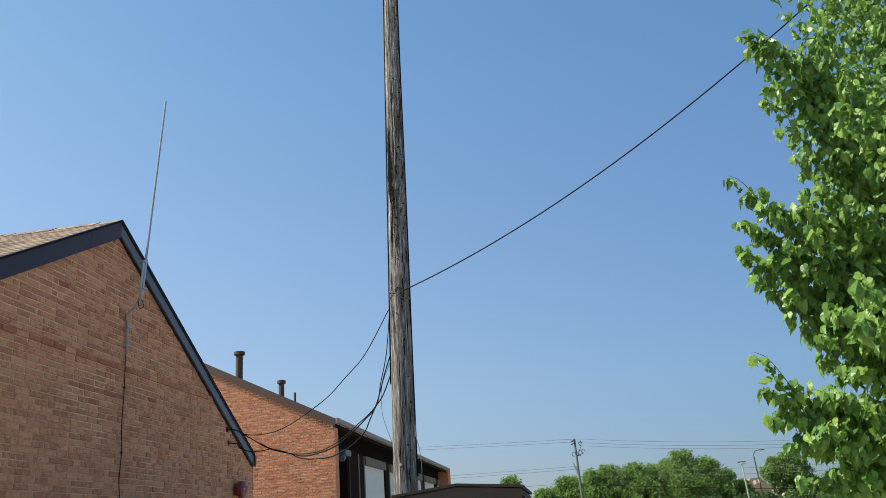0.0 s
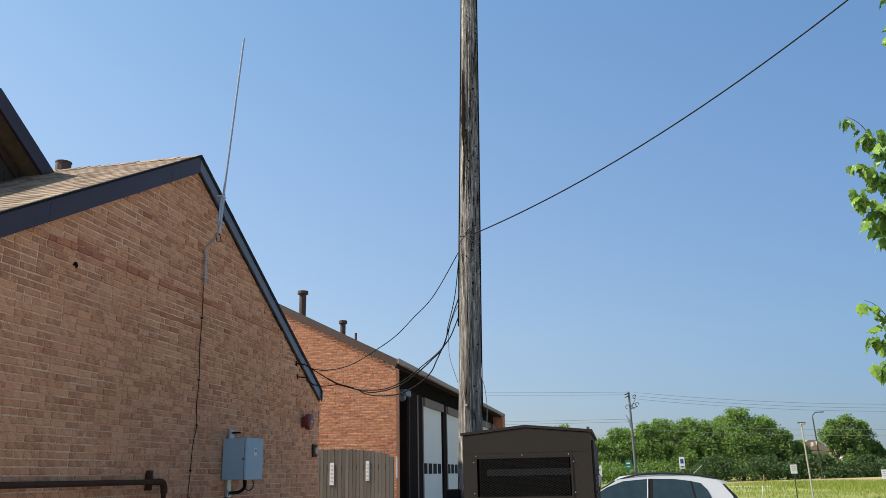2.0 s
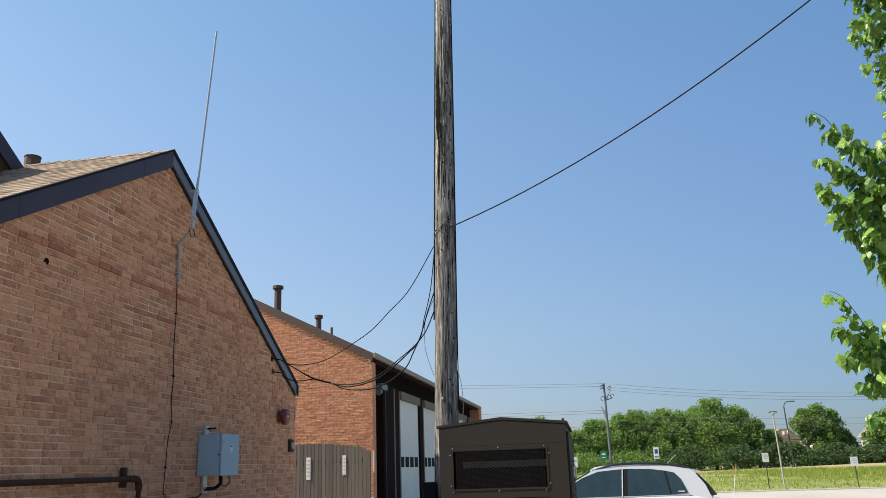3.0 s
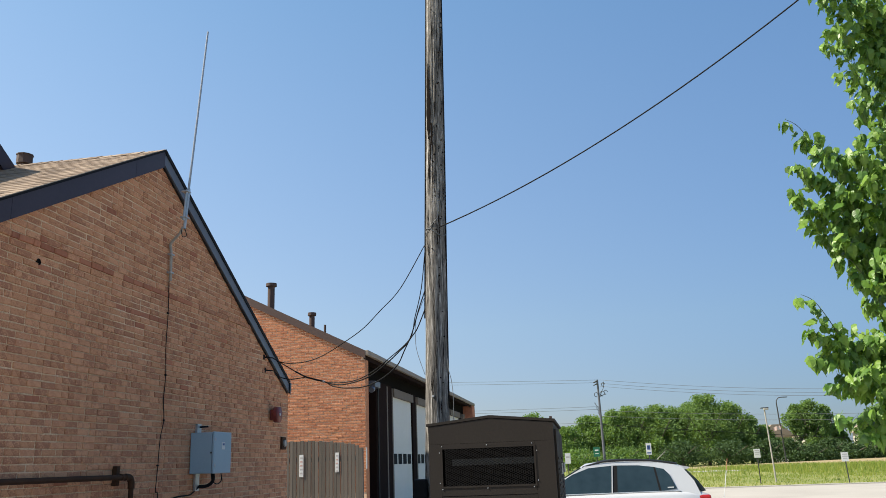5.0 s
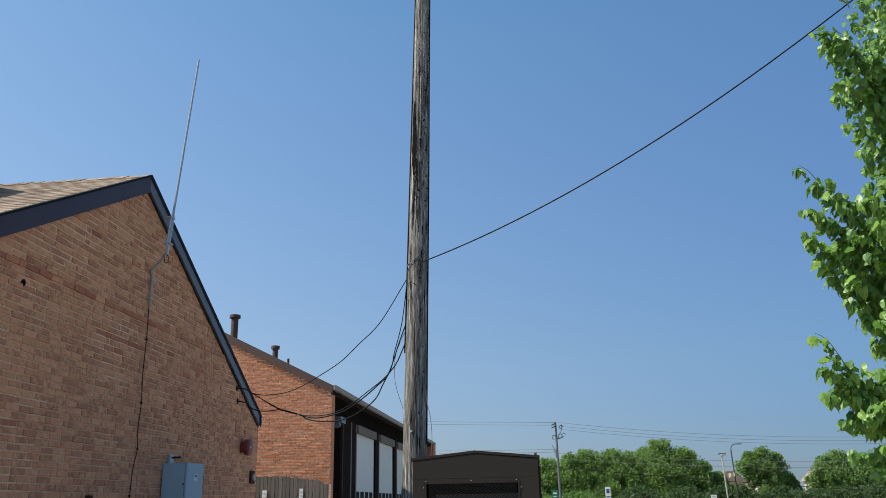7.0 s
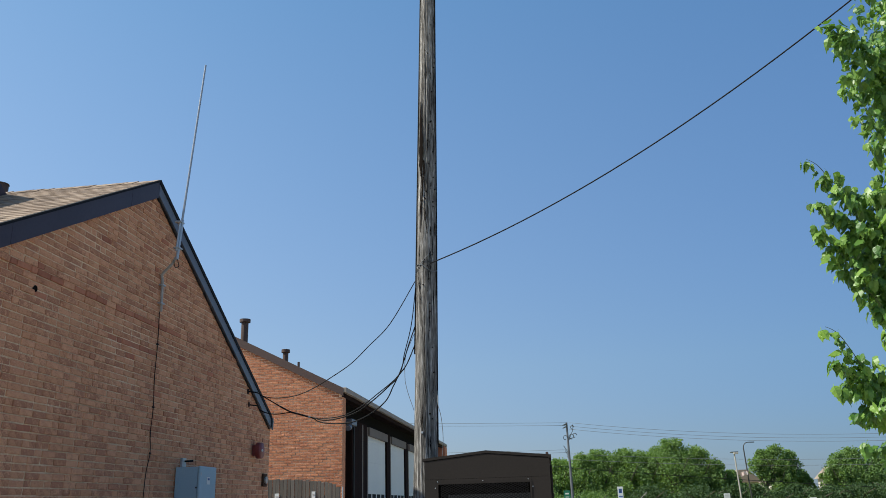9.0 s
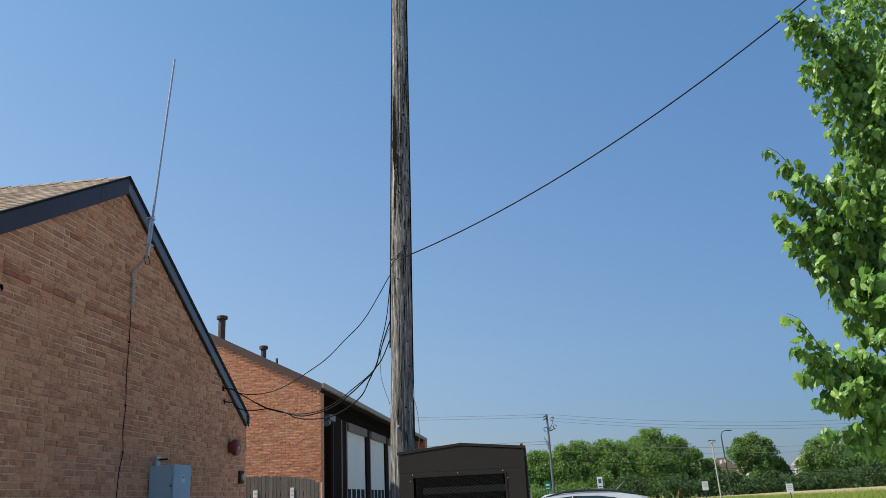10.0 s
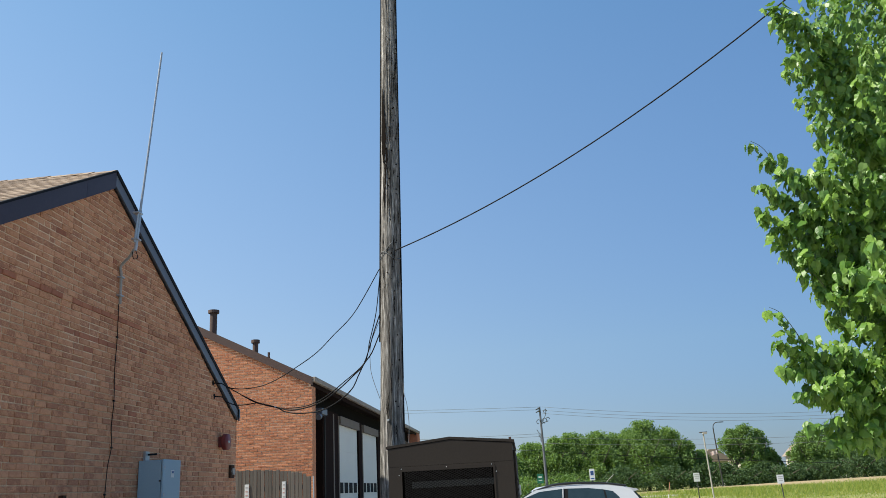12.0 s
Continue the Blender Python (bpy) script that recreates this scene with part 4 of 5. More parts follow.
for s in (-1, 1):
    part("tail_lamp", boxes((1.52, 1.73, MID + s * 0.74 - 0.08, MID + s * 0.74 + 0.08, 0.88, 1.06), bevel=0.03), CAR_RED, car, "red tail lamp")
    part("mirror", boxes((-0.98, -0.80, MID + s * 0.95 - 0.10, MID + s * 0.95 + 0.05, 1.08, 1.22), bevel=0.03), CAR_PAINT, car)
    for x in (-1.65, 1.0):
        y = MID + s * 0.80
        wheel = part("wheel", rod((x, y - 0.10, 0.34), (x, y + 0.10, 0.34), 0.34, 28), TYRE, car, "black tyre")
        part("rim", rod((x, y - 0.108, 0.34), (x, y + 0.108, 0.34), 0.22, 20), STEEL, wheel, "alloy rim")
sticker = part("sticker", boxes((1.06, 1.16, MID - 0.782, MID - 0.778, 1.18, 1.20)), WHITE, car, "small pale window sticker")

# ---- signs and lamps by the grass ----
def sign(name, x, y, z0, top, w, h, face, label, bars=(), post=POST_DARK, lean=0.0):
    s = thing(name, (x, y, 0), label, "sign")
    part("post", rod((x - lean, y, -0.05), (x, y, top), 0.028, 8), post, s)
    f = part("face", boxes((x - w / 2, x + w / 2, y - 0.045, y - 0.03, top - h, top), bevel=0.004), face, s)
    for u, v, bw, bh, m in bars:
        part("print_bar", boxes((x + u - bw / 2, x + u + bw / 2, y - 0.05, y - 0.046, top - v - bh / 2, top - v + bh / 2)), m, f)
    return s
rows = [(0, 0.09, 0.24, 0.05, INK), (0, 0.19, 0.26, 0.04, INK), (0, 0.29, 0.2, 0.04, INK)]
sign("parking_sign", 9.33, 48.0, 0, 1.86, 0.34, 0.48, WHITE, "small white parking sign on a dark post", rows)
sign("parking_sign", 12.64, 43.7, 0, 1.52, 0.34, 0.44, WHITE, "small white parking sign on a leaning dark post", rows, lean=-0.05)
sign("parking_sign", 3.23, 45.0, 0, 2.36, 0.28, 0.60, WHITE, "blue and white accessible parking sign", [(0, 0.22, 0.16, 0.22, BLUE_SIGN), (0, 0.22, 0.05, 0.12, WHITE), (0, 0.5, 0.2, 0.06, BLUE_SIGN)])
sign("green_sign", 0.72, 60.0, 0, 2.45, 0.46, 0.66, GREEN_SIGN, "green and white sign beside the road", [(0, 0.22, 0.26, 0.10, WHITE), (0, 0.45, 0.26, 0.05, WHITE)])
sign("parking_sign", -1.10, 45.0, 0, 2.0, 0.30, 0.55, WHITE, "plain white sign by the kerb", [(0, 0.2, 0.18, 0.08, INK)])

lamp = thing("solar_lamp", (10.57, 50, 0), "white solar lamp post leaning beside the grass", "street lamp")
part("post", rod((10.58, 50, -0.05), (10.47, 50, 4.15), 0.048, 10, 0.04), CONDUIT, lamp)
part("panel", boxes((10.28, 10.68, 49.8, 50.2, 4.16, 4.21), bevel=0.01), POST_DARK, lamp, "dark solar panel")
part("head", boxes((10.36, 10.60, 49.5, 49.75, 4.06, 4.15), bevel=0.01), CONDUIT, lamp)

light = thing("street_lamp", (27.4, 121, 0), "dark curved street lamp before the far trees", "street lamp")
part("post", rod((27.55, 121, -0.05), (27.3, 121, 8.3), 0.11, 8, 0.08), POST_DARK, light)
part("arm", tube(bmesh.new(), spline([(27.3, 121, 8.3), (27.4, 121, 8.7), (27.75, 121, 9.02), (28.35, 121, 9.08)]), 0.06, 8), POST_DARK, light, "", True)
part("head", boxes((28.25, 28.85, 120.8, 121.2, 9.0, 9.12), bevel=0.03), POST_DARK, light)

flag = thing("flag", (27.3, 120.8, 4.9), "faded red and white striped flag on the street lamp", "flag")
def drape(z0, z1, out):
    """A band of slack cloth hanging in folds from the post."""
    bm = bmesh.new()
    ring = []
    for k in range(13):
        u = k / 12
        x, y, d = 27.34 - 0.95 * u, 120.78 + 0.07 * math.sin(u * 9), 0.22 * u * u
        ring.append([bm.verts.new((x, y - out, z1 - d)), bm.verts.new((x, y - out, z0 - d * 1.2)), bm.verts.new((x, y + 0.012, z0 - d * 1.2)), bm.verts.new((x, y + 0.012, z1 - d))])
    for p, q in zip(ring, ring[1:]):
        for k in range(4):
            bm.faces.new((p[k], p[(k + 1) % 4], q[(k + 1) % 4], q[k]))
    bm.faces.new(ring[0])
    bm.faces.new(ring[-1][::-1])
    return bm
cloth = part("cloth", drape(4.62, 5.12, 0.0), WHITE, flag)
for k in range(3):
    part("stripe", drape(4.66 + k * 0.17, 4.74 + k * 0.17, 0.012), INK_RED, cloth, "faded red stripe")

marker = thing("marker_rod", (4.5, 30.0, 0), "thin orange and pale driveway marker rod", "marker")
part("rod", rod((4.44, 30, -0.02), (4.66, 30, 1.10), 0.012, 6), WHITE, marker)
part("tip", rod((4.66, 30, 1.10), (4.74, 30, 1.5), 0.010, 6), ORANGE, marker, "orange tip")

far_pole = thing("utility_pole", (3.6, 121.8, 0), "far grey utility pole with insulators", "utility pole")
part("shaft", rod((2.80, 121.8, -0.1), (2.67, 121.8, 12.95), 0.22, 10, 0.14), FASCIA_PALE, far_pole, "weathered grey shaft")
for z in (12.75, 12.35):
    part("cutout", rod((2.62, 121.65, z), (2.05, 121.6, z - 0.25), 0.10, 8, 0.06), POST_DARK, far_pole)
part("bracket", rod((2.7, 121.8, 10.5), (3.7, 121.7, 10.75), 0.05, 6), POST_DARK, far_pole)
for x, z, r in ((3.25, 10.85, 0.34), (3.75, 11.05, 0.26), (2.35, 10.75, 0.28), (3.45, 12.2, 0.24)):
    part("cable_loop", tube(bmesh.new(), [(x + math.cos(a * 0.7) * r, 121.65, z + math.sin(a * 0.7) * r * 1.1) for a in range(8)], 0.045, 6), POST_DARK, far_pole, "loose dark loop of cable", True)
part("drop_cable", tube(bmesh.new(), spline([(3.55, 121.65, 12.6), (3.5, 121.65, 11.8), (3.2, 121.65, 11.2), (2.9, 121.7, 10.4)]), 0.04, 6), POST_DARK, far_pole, "", True)
for k in range(3):
    part("stay", rod((2.85, 121.7, 8.2 - k * 0.5), (2.0 + 0.2 * k, 121.7, 9.6 - k * 0.7), 0.05, 6), FASCIA_PALE, far_pole)
for z in (12.9, 12.4, 11.95):
    wire("power_line", sag((3.0, 121.7, z), (82, 116, z - 2.0), 2.4, 30), 0.022, "far thin grey power line", CABLE_GREY, "power line")
for z in (12.9, 12.5):
    wire("power_line", sag((2.6, 121.7, z), (-70, 128, z + 4.0), 0.3, 24), 0.022, "far thin grey power line", CABLE_GREY, "power line")
wire("power_line", sag((2.9, 121.6, 6.4), (44, 121.3, 2.45), 0.15, 20), 0.035, "far dark power line low before the trees", CABLE, "power line")
for z in (8.4, 7.6):
    wire("power_line", sag((2.9, 121.6, z), (82, 116, z - 1.4), 1.5, 30), 0.022, "far thin dark power line", CABLE if z < 7 else CABLE_GREY, "power line")
for z in (9.0, 8.6, 6.7):
    wire("power_line", sag((2.6, 121.6, z), (-70, 128, z + 2.4), 0.4, 24), 0.022, "far thin grey power line", CABLE_GREY, "power line")

# ---- far houses ----
def house(x, y, w, h, wall, roof_m, label):
    s = thing("house", (x, y, 0), label, "house")
    part("wall", boxes((x - w / 2, x + w / 2, y, y + 8, 0, h)), wall, s)
    bm = bmesh.new()
    prism(bm, [(x - w / 2 - 0.5, h), (x + w / 2 + 0.5, h), (x + w / 2 - 1.6, h + 2.0), (x - w / 2 + 1.6, h + 2.0)], "y", y - 0.6, y + 8.6)
    part("roof", bm, roof_m, s, "low tan roof")
    for k in range(2):
        xx = x - w / 4 + k * w / 2
        wi = part("window", boxes((xx - 0.6, xx + 0.6, y - 0.05, y - 0.002, 1.2, 2.4)), CAR_GLASS, s)
        part("sill", boxes((xx - 0.7, xx + 0.7, y - 0.1, y - 0.051, 1.12, 1.19)), WHITE, wi)
house(31.0, 140, 4.6, 3.9, WHITE, ROOF_TAN, "far pale house with a tan roof")
house(40.0, 148, 5.5, 3.9, HOUSE_WALL, ROOF_TAN, "far house with a tan roof among trees")
house(52.0, 150, 8, 4.4, HOUSE_WALL, ROOF_TAN, "far house with a tan roof among trees")

# ---- far trees ----
def quads(name, centres, sizes, rng):
    """Many small tilted leaf clumps as one mesh."""
    verts, faces = [], []
    for c, s in zip(centres, sizes):
        u = Vector((rng.gauss(0, 0.7), rng.gauss(0, 0.7), rng.uniform(0.15, 1.0))).normalized()
        v = u.orthogonal().normalized()
        v.rotate(Matrix.Rotation(rng.uniform(0, 6.28), 3, u))
        w = u.cross(v)
        b = len(verts)
        k = 5
        for i in range(k):
            a = 2 * math.pi * i / k + rng.uniform(-0.4, 0.4)
            r = s * rng.uniform(0.55, 1.15)
            verts.append(Vector(c) + (v * math.cos(a) + w * math.sin(a) * 0.7) * r)
        faces.append(tuple(range(b, b + k)))
    me = bpy.data.meshes.new(name)
    me.from_pydata([tuple(v) for v in verts], [], faces)
    return me


def far_tree(x, y, top, rad, seed, mat, low=0.6, count=9000, name="tree", label="far leafy green tree at the edge of the field"):
    rng = random.Random(seed)
    t = thing(name, (x, y, 0), label, "tree" if name == "tree" else "hedge", "trees beyond the field")
    bm = bmesh.new()
    tube(bm, [(x, y, -0.1), (x + 0.1, y, top * 0.35), (x, y, top * 0.7)], 0.28, 8, 0.08)
    for k in range(5):
        a = k * 1.3
        tube(bm, [(x, y, top * 0.3), (x + math.cos(a) * rad * 0.4, y + math.sin(a) * rad * 0.4, top * 0.55), (x + math.cos(a) * rad * 0.7, y + math.sin(a) * rad * 0.7, top * 0.72)], 0.12, 6, 0.03)
    part("trunk", bm, BARK, t)
    blobs = []
    for k in range(130):
        a, q = rng.uniform(0, 6.28), rng.random() ** 0.6
        hgt = rng.random()
        rr = rad * (0.55 + 0.45 * math.sin(math.pi * min(1, 0.15 + 0.8 * hgt))) * (1 - 0.55 * max(0, hgt - 0.5) * 2)
        br = rad * rng.uniform(0.10, 0.24)
        z = low + br * 0.4 + (top - low - br * 1.4) * hgt
        blobs.append((Vector((x + math.cos(a) * rr * q * 0.8, y + math.sin(a) * rr * q * 0.6, z)), br))
    cs, ss = [], []
    for k in range(count):
        c, br = blobs[rng.randrange(len(blobs))]
        d = Vector((rng.gauss(0, 1), rng.gauss(0, 1) - 0.3, rng.gauss(0, 1) + 0.15)).normalized()
        cs.append(c + d * br * rng.uniform(0.5, 1.25))
        ss.append(rng.uniform(0.08, 0.21))
    me = quads("crown", [c - Vector((x, y, 0)) for c in cs], ss, rng)
    me.materials.append(mat)
    ob = new("crown", me)
    ob.parent = t
    return t
for i, (x, y, top, rad) in enumerate(((-9, 150, 10.2, 4.0), (-2.6, 128, 6.6, 3.6), (0.8, 130, 8.4, 3.6), (4.4, 130, 9.1, 4.2), (7.6, 131, 9.5, 4.2), (11.2, 130, 9.5, 4.6), (14.6, 132, 9.2, 4.2), (18.6, 130, 10.7, 5.0), (22.2, 131, 9.6, 4.2), (25.0, 131, 7.2, 3.0), (32.2, 131, 8.6, 2.2), (34.2, 131, 9.4, 2.9), (36.2, 132, 8.5, 2.2), (38.2, 133, 5.2, 1.8), (27.6, 133, 5.8, 2.0), (43.2, 131, 7.9, 3.0), (45.4, 132, 8.5, 4.4), (50, 133, 7.8, 4.6), (55, 134, 7.2, 5.0), (61, 136, 8.0, 5.5), (69, 138, 9.0, 6.5))):
    far_tree(x, y, top, rad * 1.22, 20 + i, LEAF_FAR, 4.4 if 30 < x < 33 else 1.6 if 33 < x < 37 else 0.6, 9000 if 27 < x < 39 else 15000)
for i, (x, y, top, rad) in enumerate(((1.5, 140, 8.6, 4.5), (7, 141, 9.4, 5.0), (12.5, 140, 9.6, 5.0), (17.5, 141, 10.2, 5.0), (22, 140, 9.2, 4.2))):
    far_tree(x, y, top, rad, 90 + i, LEAF_FAR, 0.4, 11000)
for i, (x, y, top, rad) in enumerate(((26.5, 126, 3.6, 3.6), (29.4, 125, 3.5, 3.2), (34.6, 125, 3.4, 3.6), (39.5, 125, 3.0, 3.4), (32, 124, 2.6, 4.0), (37, 124, 2.6, 4.5), (43, 125, 3.2, 4.6), (49, 126, 4.4, 4.6), (55, 127, 4.0, 4.6), (62, 128, 4.4, 5.0), (70, 130, 4.6, 5.0), (6, 124, 3.4, 5.0), (14, 124, 3.8, 5.0), (21, 124, 3.6, 5.0), (-1, 122, 3.2, 5.0))):
    far_tree(x, y, top, rad, 60 + i, LEAF_FAR if x < 8 else LEAF_DARK, 0.05, 4200, "hedge", "dark green shrubs below the far trees")

# weeds in the field
rng = random.Random(5)
verts, faces = [], []
def blade(x, y, h, w):
    a = rng.uniform(0, 3.14)
    dx, dy = math.cos(a) * w, math.sin(a) * w
    lx, ly = rng.gauss(0, 0.18) * h, rng.gauss(0, 0.18) * h
    b = len(verts)
    verts.extend(((x - dx, y - dy, -0.05), (x + dx, y + dy, -0.05), (x + lx + dx * 0.5, y + ly + dy * 0.5, h * 0.7), (x + lx * 1.6, y + ly * 1.6, h)))
    faces.append((b, b + 1, b + 2, b + 3))
for k in range(60000):
    y = 56 + 50 * rng.random()
    x = rng.uniform(-4, 0.62 * y + 8)
    n = noise.noise(Vector((x * 0.05, y * 0.03, 2)))
    if x < 16 - 0.05 * (y - 60) and rng.random() < 0.75:
        continue
    h = max(0.08, 0.22 + 0.5 * n + rng.uniform(-0.15, 0.22))
    if y < 66:
        h *= 0.5
    blade(x, y, h, rng.uniform(0.010, 0.032))
for k in range(14000):
    y = 43.6 + 22 * rng.random()
    blade(rng.uniform(-3, 34), y, rng.uniform(0.03, 0.09), rng.uniform(0.01, 0.03))
me = bpy.data.meshes.new("weeds")
me.from_pydata(verts, [], faces)
me.materials.append(WEED)
tagged(new("weeds", me), "tall green and yellow weeds in the field", "weeds", "", "stuff")

# ---- tree with heart-shaped leaves close to the camera ----
tree = thing("tree", (2.75, 4.3, 0), "leafy green tree with heart-shaped leaves", "tree")
rng = random.Random(17)
TRUNK = Vector((2.75, 4.3, 0))
bm = bmesh.new()
tube(bm, spline([(2.75, 4.3, -0.05), (2.77, 4.28, 1.2), (2.72, 4.32, 2.6), (2.76, 4.3, 4.2), (2.74, 4.3, 6.2)], 5), 0.13, 14, 0.03)
part("trunk", bm, BARK, tree, "", True)


def leaf_mesh(curl, droop, seed):
    """Heart-shaped toothed leaf with a pointed tip, folded along the midrib; it hangs from the origin along -z."""
    rng = random.Random(seed)
    half = [(0.16, -0.06), (0.34, -0.02), (0.41, 0.10), (0.475, 0.18), (0.44, 0.33), (0.46, 0.42), (0.37, 0.55), (0.35, 0.66), (0.24, 0.76), (0.19, 0.87), (0.09, 0.95)]
    bm = bmesh.new()
    mid = [bm.verts.new((0, droop * v * v, -v)) for v in (0.03, 0.20, 0.40, 0.60, 0.82, 1.14)]
    for s in (-1, 1):
        e = [bm.verts.new((s * u * 0.84 * rng.uniform(0.88, 1.1), curl * u + droop * v * v + rng.uniform(-0.07, 0.07), -v)) for u, v in half]
        for ring in ((mid[0], e[0], e[1], e[2], mid[1]), (mid[1], e[2], e[3], e[4], mid[2]), (mid[2], e[4], e[5], e[6], mid[3]), (mid[3], e[6], e[7], e[8], mid[4]), (mid[4], e[8], e[9], e[10], mid[5])):
            bm.faces.new(ring if s > 0 else ring[::-1])
    stalk = [bm.verts.new(p) for p in ((-0.02, 0, -0.04), (0.02, 0, -0.04), (0.015, 0.12, 0.42), (-0.015, 0.12, 0.42))]
    bm.faces.new(stalk)
    return bm


LEAVES = [finish(leaf_mesh(c, d, 30 + k), "leaf", LEAF, False, False) for k, (c, d) in enumerate(((0.3, 0.25), (0.65, 0.45), (-0.3, 0.35), (1.0, 0.2), (0.5, 0.7), (-0.1, 0.1)))]
LEAF_DATA = []
for me in LEAVES:
    co = np.array([v.co[:] for v in me.vertices])
    LEAF_DATA.append((co, [tuple(p.vertices) for p in me.polygons]))

# sprays: leafy branch ends, each from a point near the trunk to a tip
sprays = []
def spray(tip, n, width):
    sprays.append((Vector(tip), max(8, int(n * 0.85)) if n > 24 else n, width, n > 40))
def outward(tip, inset=0.0):
    """The outer twigs stand a little further into the crown's spread."""
    c = Vector((-0.44, -0.55, 1.64))
    return c + (Vector(tip) - c) * 1.06 - Vector((inset, 0, 0))
# tips of the outer sprays on the side of the parking lot
for tip, n, width in (
    ((0.90, 2.75, 3.66), 90, 0.16), ((1.08, 2.85, 3.60), 110, 0.16), ((1.12, 2.85, 3.40), 110, 0.16), ((1.12, 2.85, 3.20), 110, 0.15), ((1.15, 2.86, 3.06), 90, 0.14), ((0.96, 2.80, 3.44), 100, 0.16), ((0.84, 2.72, 3.33), 22, 0.06), ((0.97, 2.80, 3.24), 80, 0.14), ((0.99, 2.82, 3.10), 60, 0.12),
    ((1.14, 2.92, 2.96), 60, 0.12), ((0.86, 2.8, 2.88), 70, 0.11), ((0.98, 2.8, 2.92), 70, 0.10), ((1.08, 2.82, 2.82), 90, 0.13), ((0.80, 2.78, 2.74), 80, 0.11), ((0.78, 2.76, 2.62), 70, 0.11), ((0.66, 2.75, 2.04), 50, 0.07), ((0.70, 2.75, 1.93), 60, 0.08), ((0.72, 2.75, 1.81), 50, 0.07), ((0.82, 2.77, 1.75), 60, 0.08), ((0.96, 2.8, 1.76), 80, 0.10), ((0.84, 2.8, 2.0), 90, 0.11), ((1.0, 2.85, 2.6), 110, 0.15), ((0.645, 2.74, 3.01), 12, 0.035), ((0.70, 2.75, 2.93), 26, 0.06), ((0.70, 2.75, 2.82), 60, 0.09), ((0.68, 2.74, 2.68), 55, 0.10), ((0.72, 2.76, 2.58), 60, 0.10), ((0.92, 2.9, 2.72), 120, 0.16),
    ((0.82, 2.8, 2.48), 70, 0.10), ((0.76, 2.74, 2.43), 14, 0.04), ((0.88, 2.82, 2.36), 80, 0.11), ((0.92, 2.85, 2.26), 60, 0.11), ((1.06, 3.0, 2.40), 130, 0.17),
    ((0.60, 2.74, 2.28), 10, 0.025), ((0.66, 2.75, 2.14), 60, 0.07), ((0.72, 2.78, 2.07), 60, 0.08), ((0.86, 2.9, 2.10), 110, 0.12), ((0.76, 2.8, 1.97), 50, 0.08), ((0.92, 2.9, 1.94), 90, 0.12), ((0.86, 2.85, 1.84), 50, 0.08), ((1.02, 2.95, 1.80), 90, 0.10), ((1.20, 3.1, 1.76), 90, 0.12)):
    spray(outward(tip, 0.05 if n > 40 else 0.0), int(n * 2.7) if n > 40 else n, width)
# fuller limbs on the sunny side
for tip, n, width in (((0.72, 2.72, 2.80), 130, 0.085), ((0.83, 2.72, 2.82), 130, 0.085), ((0.85, 2.72, 2.69), 130, 0.085), ((0.94, 2.72, 2.85), 130, 0.085), ((0.76, 2.72, 2.64), 130, 0.085), ((0.68, 2.72, 2.69), 130, 0.085), ((0.90, 2.72, 2.59), 130, 0.085), ((0.81, 2.72, 2.50), 130, 0.085), ((1.00, 2.72, 2.76), 130, 0.085),
                      ((0.83, 2.36, 2.34), 150, 0.09), ((0.90, 2.36, 2.27), 160, 0.09), ((0.93, 2.38, 2.42), 140, 0.09), ((1.05, 2.45, 3.12), 170, 0.10), ((1.10, 2.45, 3.26), 170, 0.10), ((0.91, 2.75, 3.58), 190, 0.12), ((0.99, 2.80, 3.66), 190, 0.13), ((1.10, 2.82, 3.50), 190, 0.13), ((1.20, 2.85, 3.64), 190, 0.14), ((1.02, 2.80, 3.36), 170, 0.12), ((1.15, 2.82, 3.28), 190, 0.13), ((1.22, 2.85, 3.42), 190, 0.14), ((1.18, 2.82, 3.10), 170, 0.12), ((1.25, 2.85, 3.00), 170, 0.12), ((0.90, 2.72, 2.84), 150, 0.11), ((1.00, 2.70, 2.90), 170, 0.12), ((1.10, 2.70, 2.82), 170, 0.13), ((0.92, 2.66, 2.72), 170, 0.12), ((0.95, 2.66, 2.40), 170, 0.12), ((1.02, 2.66, 2.30), 190, 0.12), ((0.88, 2.68, 2.32), 120, 0.10), ((1.05, 2.65, 2.50), 170, 0.12),
                      ((0.95, 2.66, 2.18), 170, 0.11), ((0.86, 2.68, 2.10), 150, 0.10), ((0.80, 2.70, 1.98), 150, 0.10), ((0.89, 2.75, 1.90), 150, 0.10), ((0.94, 2.75, 1.80), 110, 0.09), ((0.83, 2.75, 1.83), 90, 0.07), ((0.98, 2.70, 2.02), 150, 0.11)):
    spray(outward(tip, 0.05), n, width)
for tip in ((0.80, 2.95, 3.03), (0.80, 2.95, 2.95), (0.79, 2.95, 2.84), (0.81, 2.95, 2.72), (0.84, 2.95, 2.62), (0.71, 2.95, 2.22), (0.72, 2.95, 2.14), (0.76, 2.95, 2.05), (0.80, 2.95, 1.98)):
    spray(tip, 60, 0.07)
for k in range(900):
    z = rng.uniform(1.75, 5.6)
    r = 2.0 * math.sqrt(max(0.1, 1 - ((z - 3.2) / 3.0) ** 2)) * rng.uniform(0.55, 0.97)
    a = rng.uniform(0, 6.28)
    tip = Vector((TRUNK.x + math.cos(a) * r, TRUNK.y + math.sin(a) * r, z))
    if tip.x + 0.43 < 0.43 * (tip.y + 0.55) or (tip.y > 4.6 and k % 4) or (tip.z < 2.9 and k % 5 < 2):
        continue
    spray(tip, 90, 0.20)

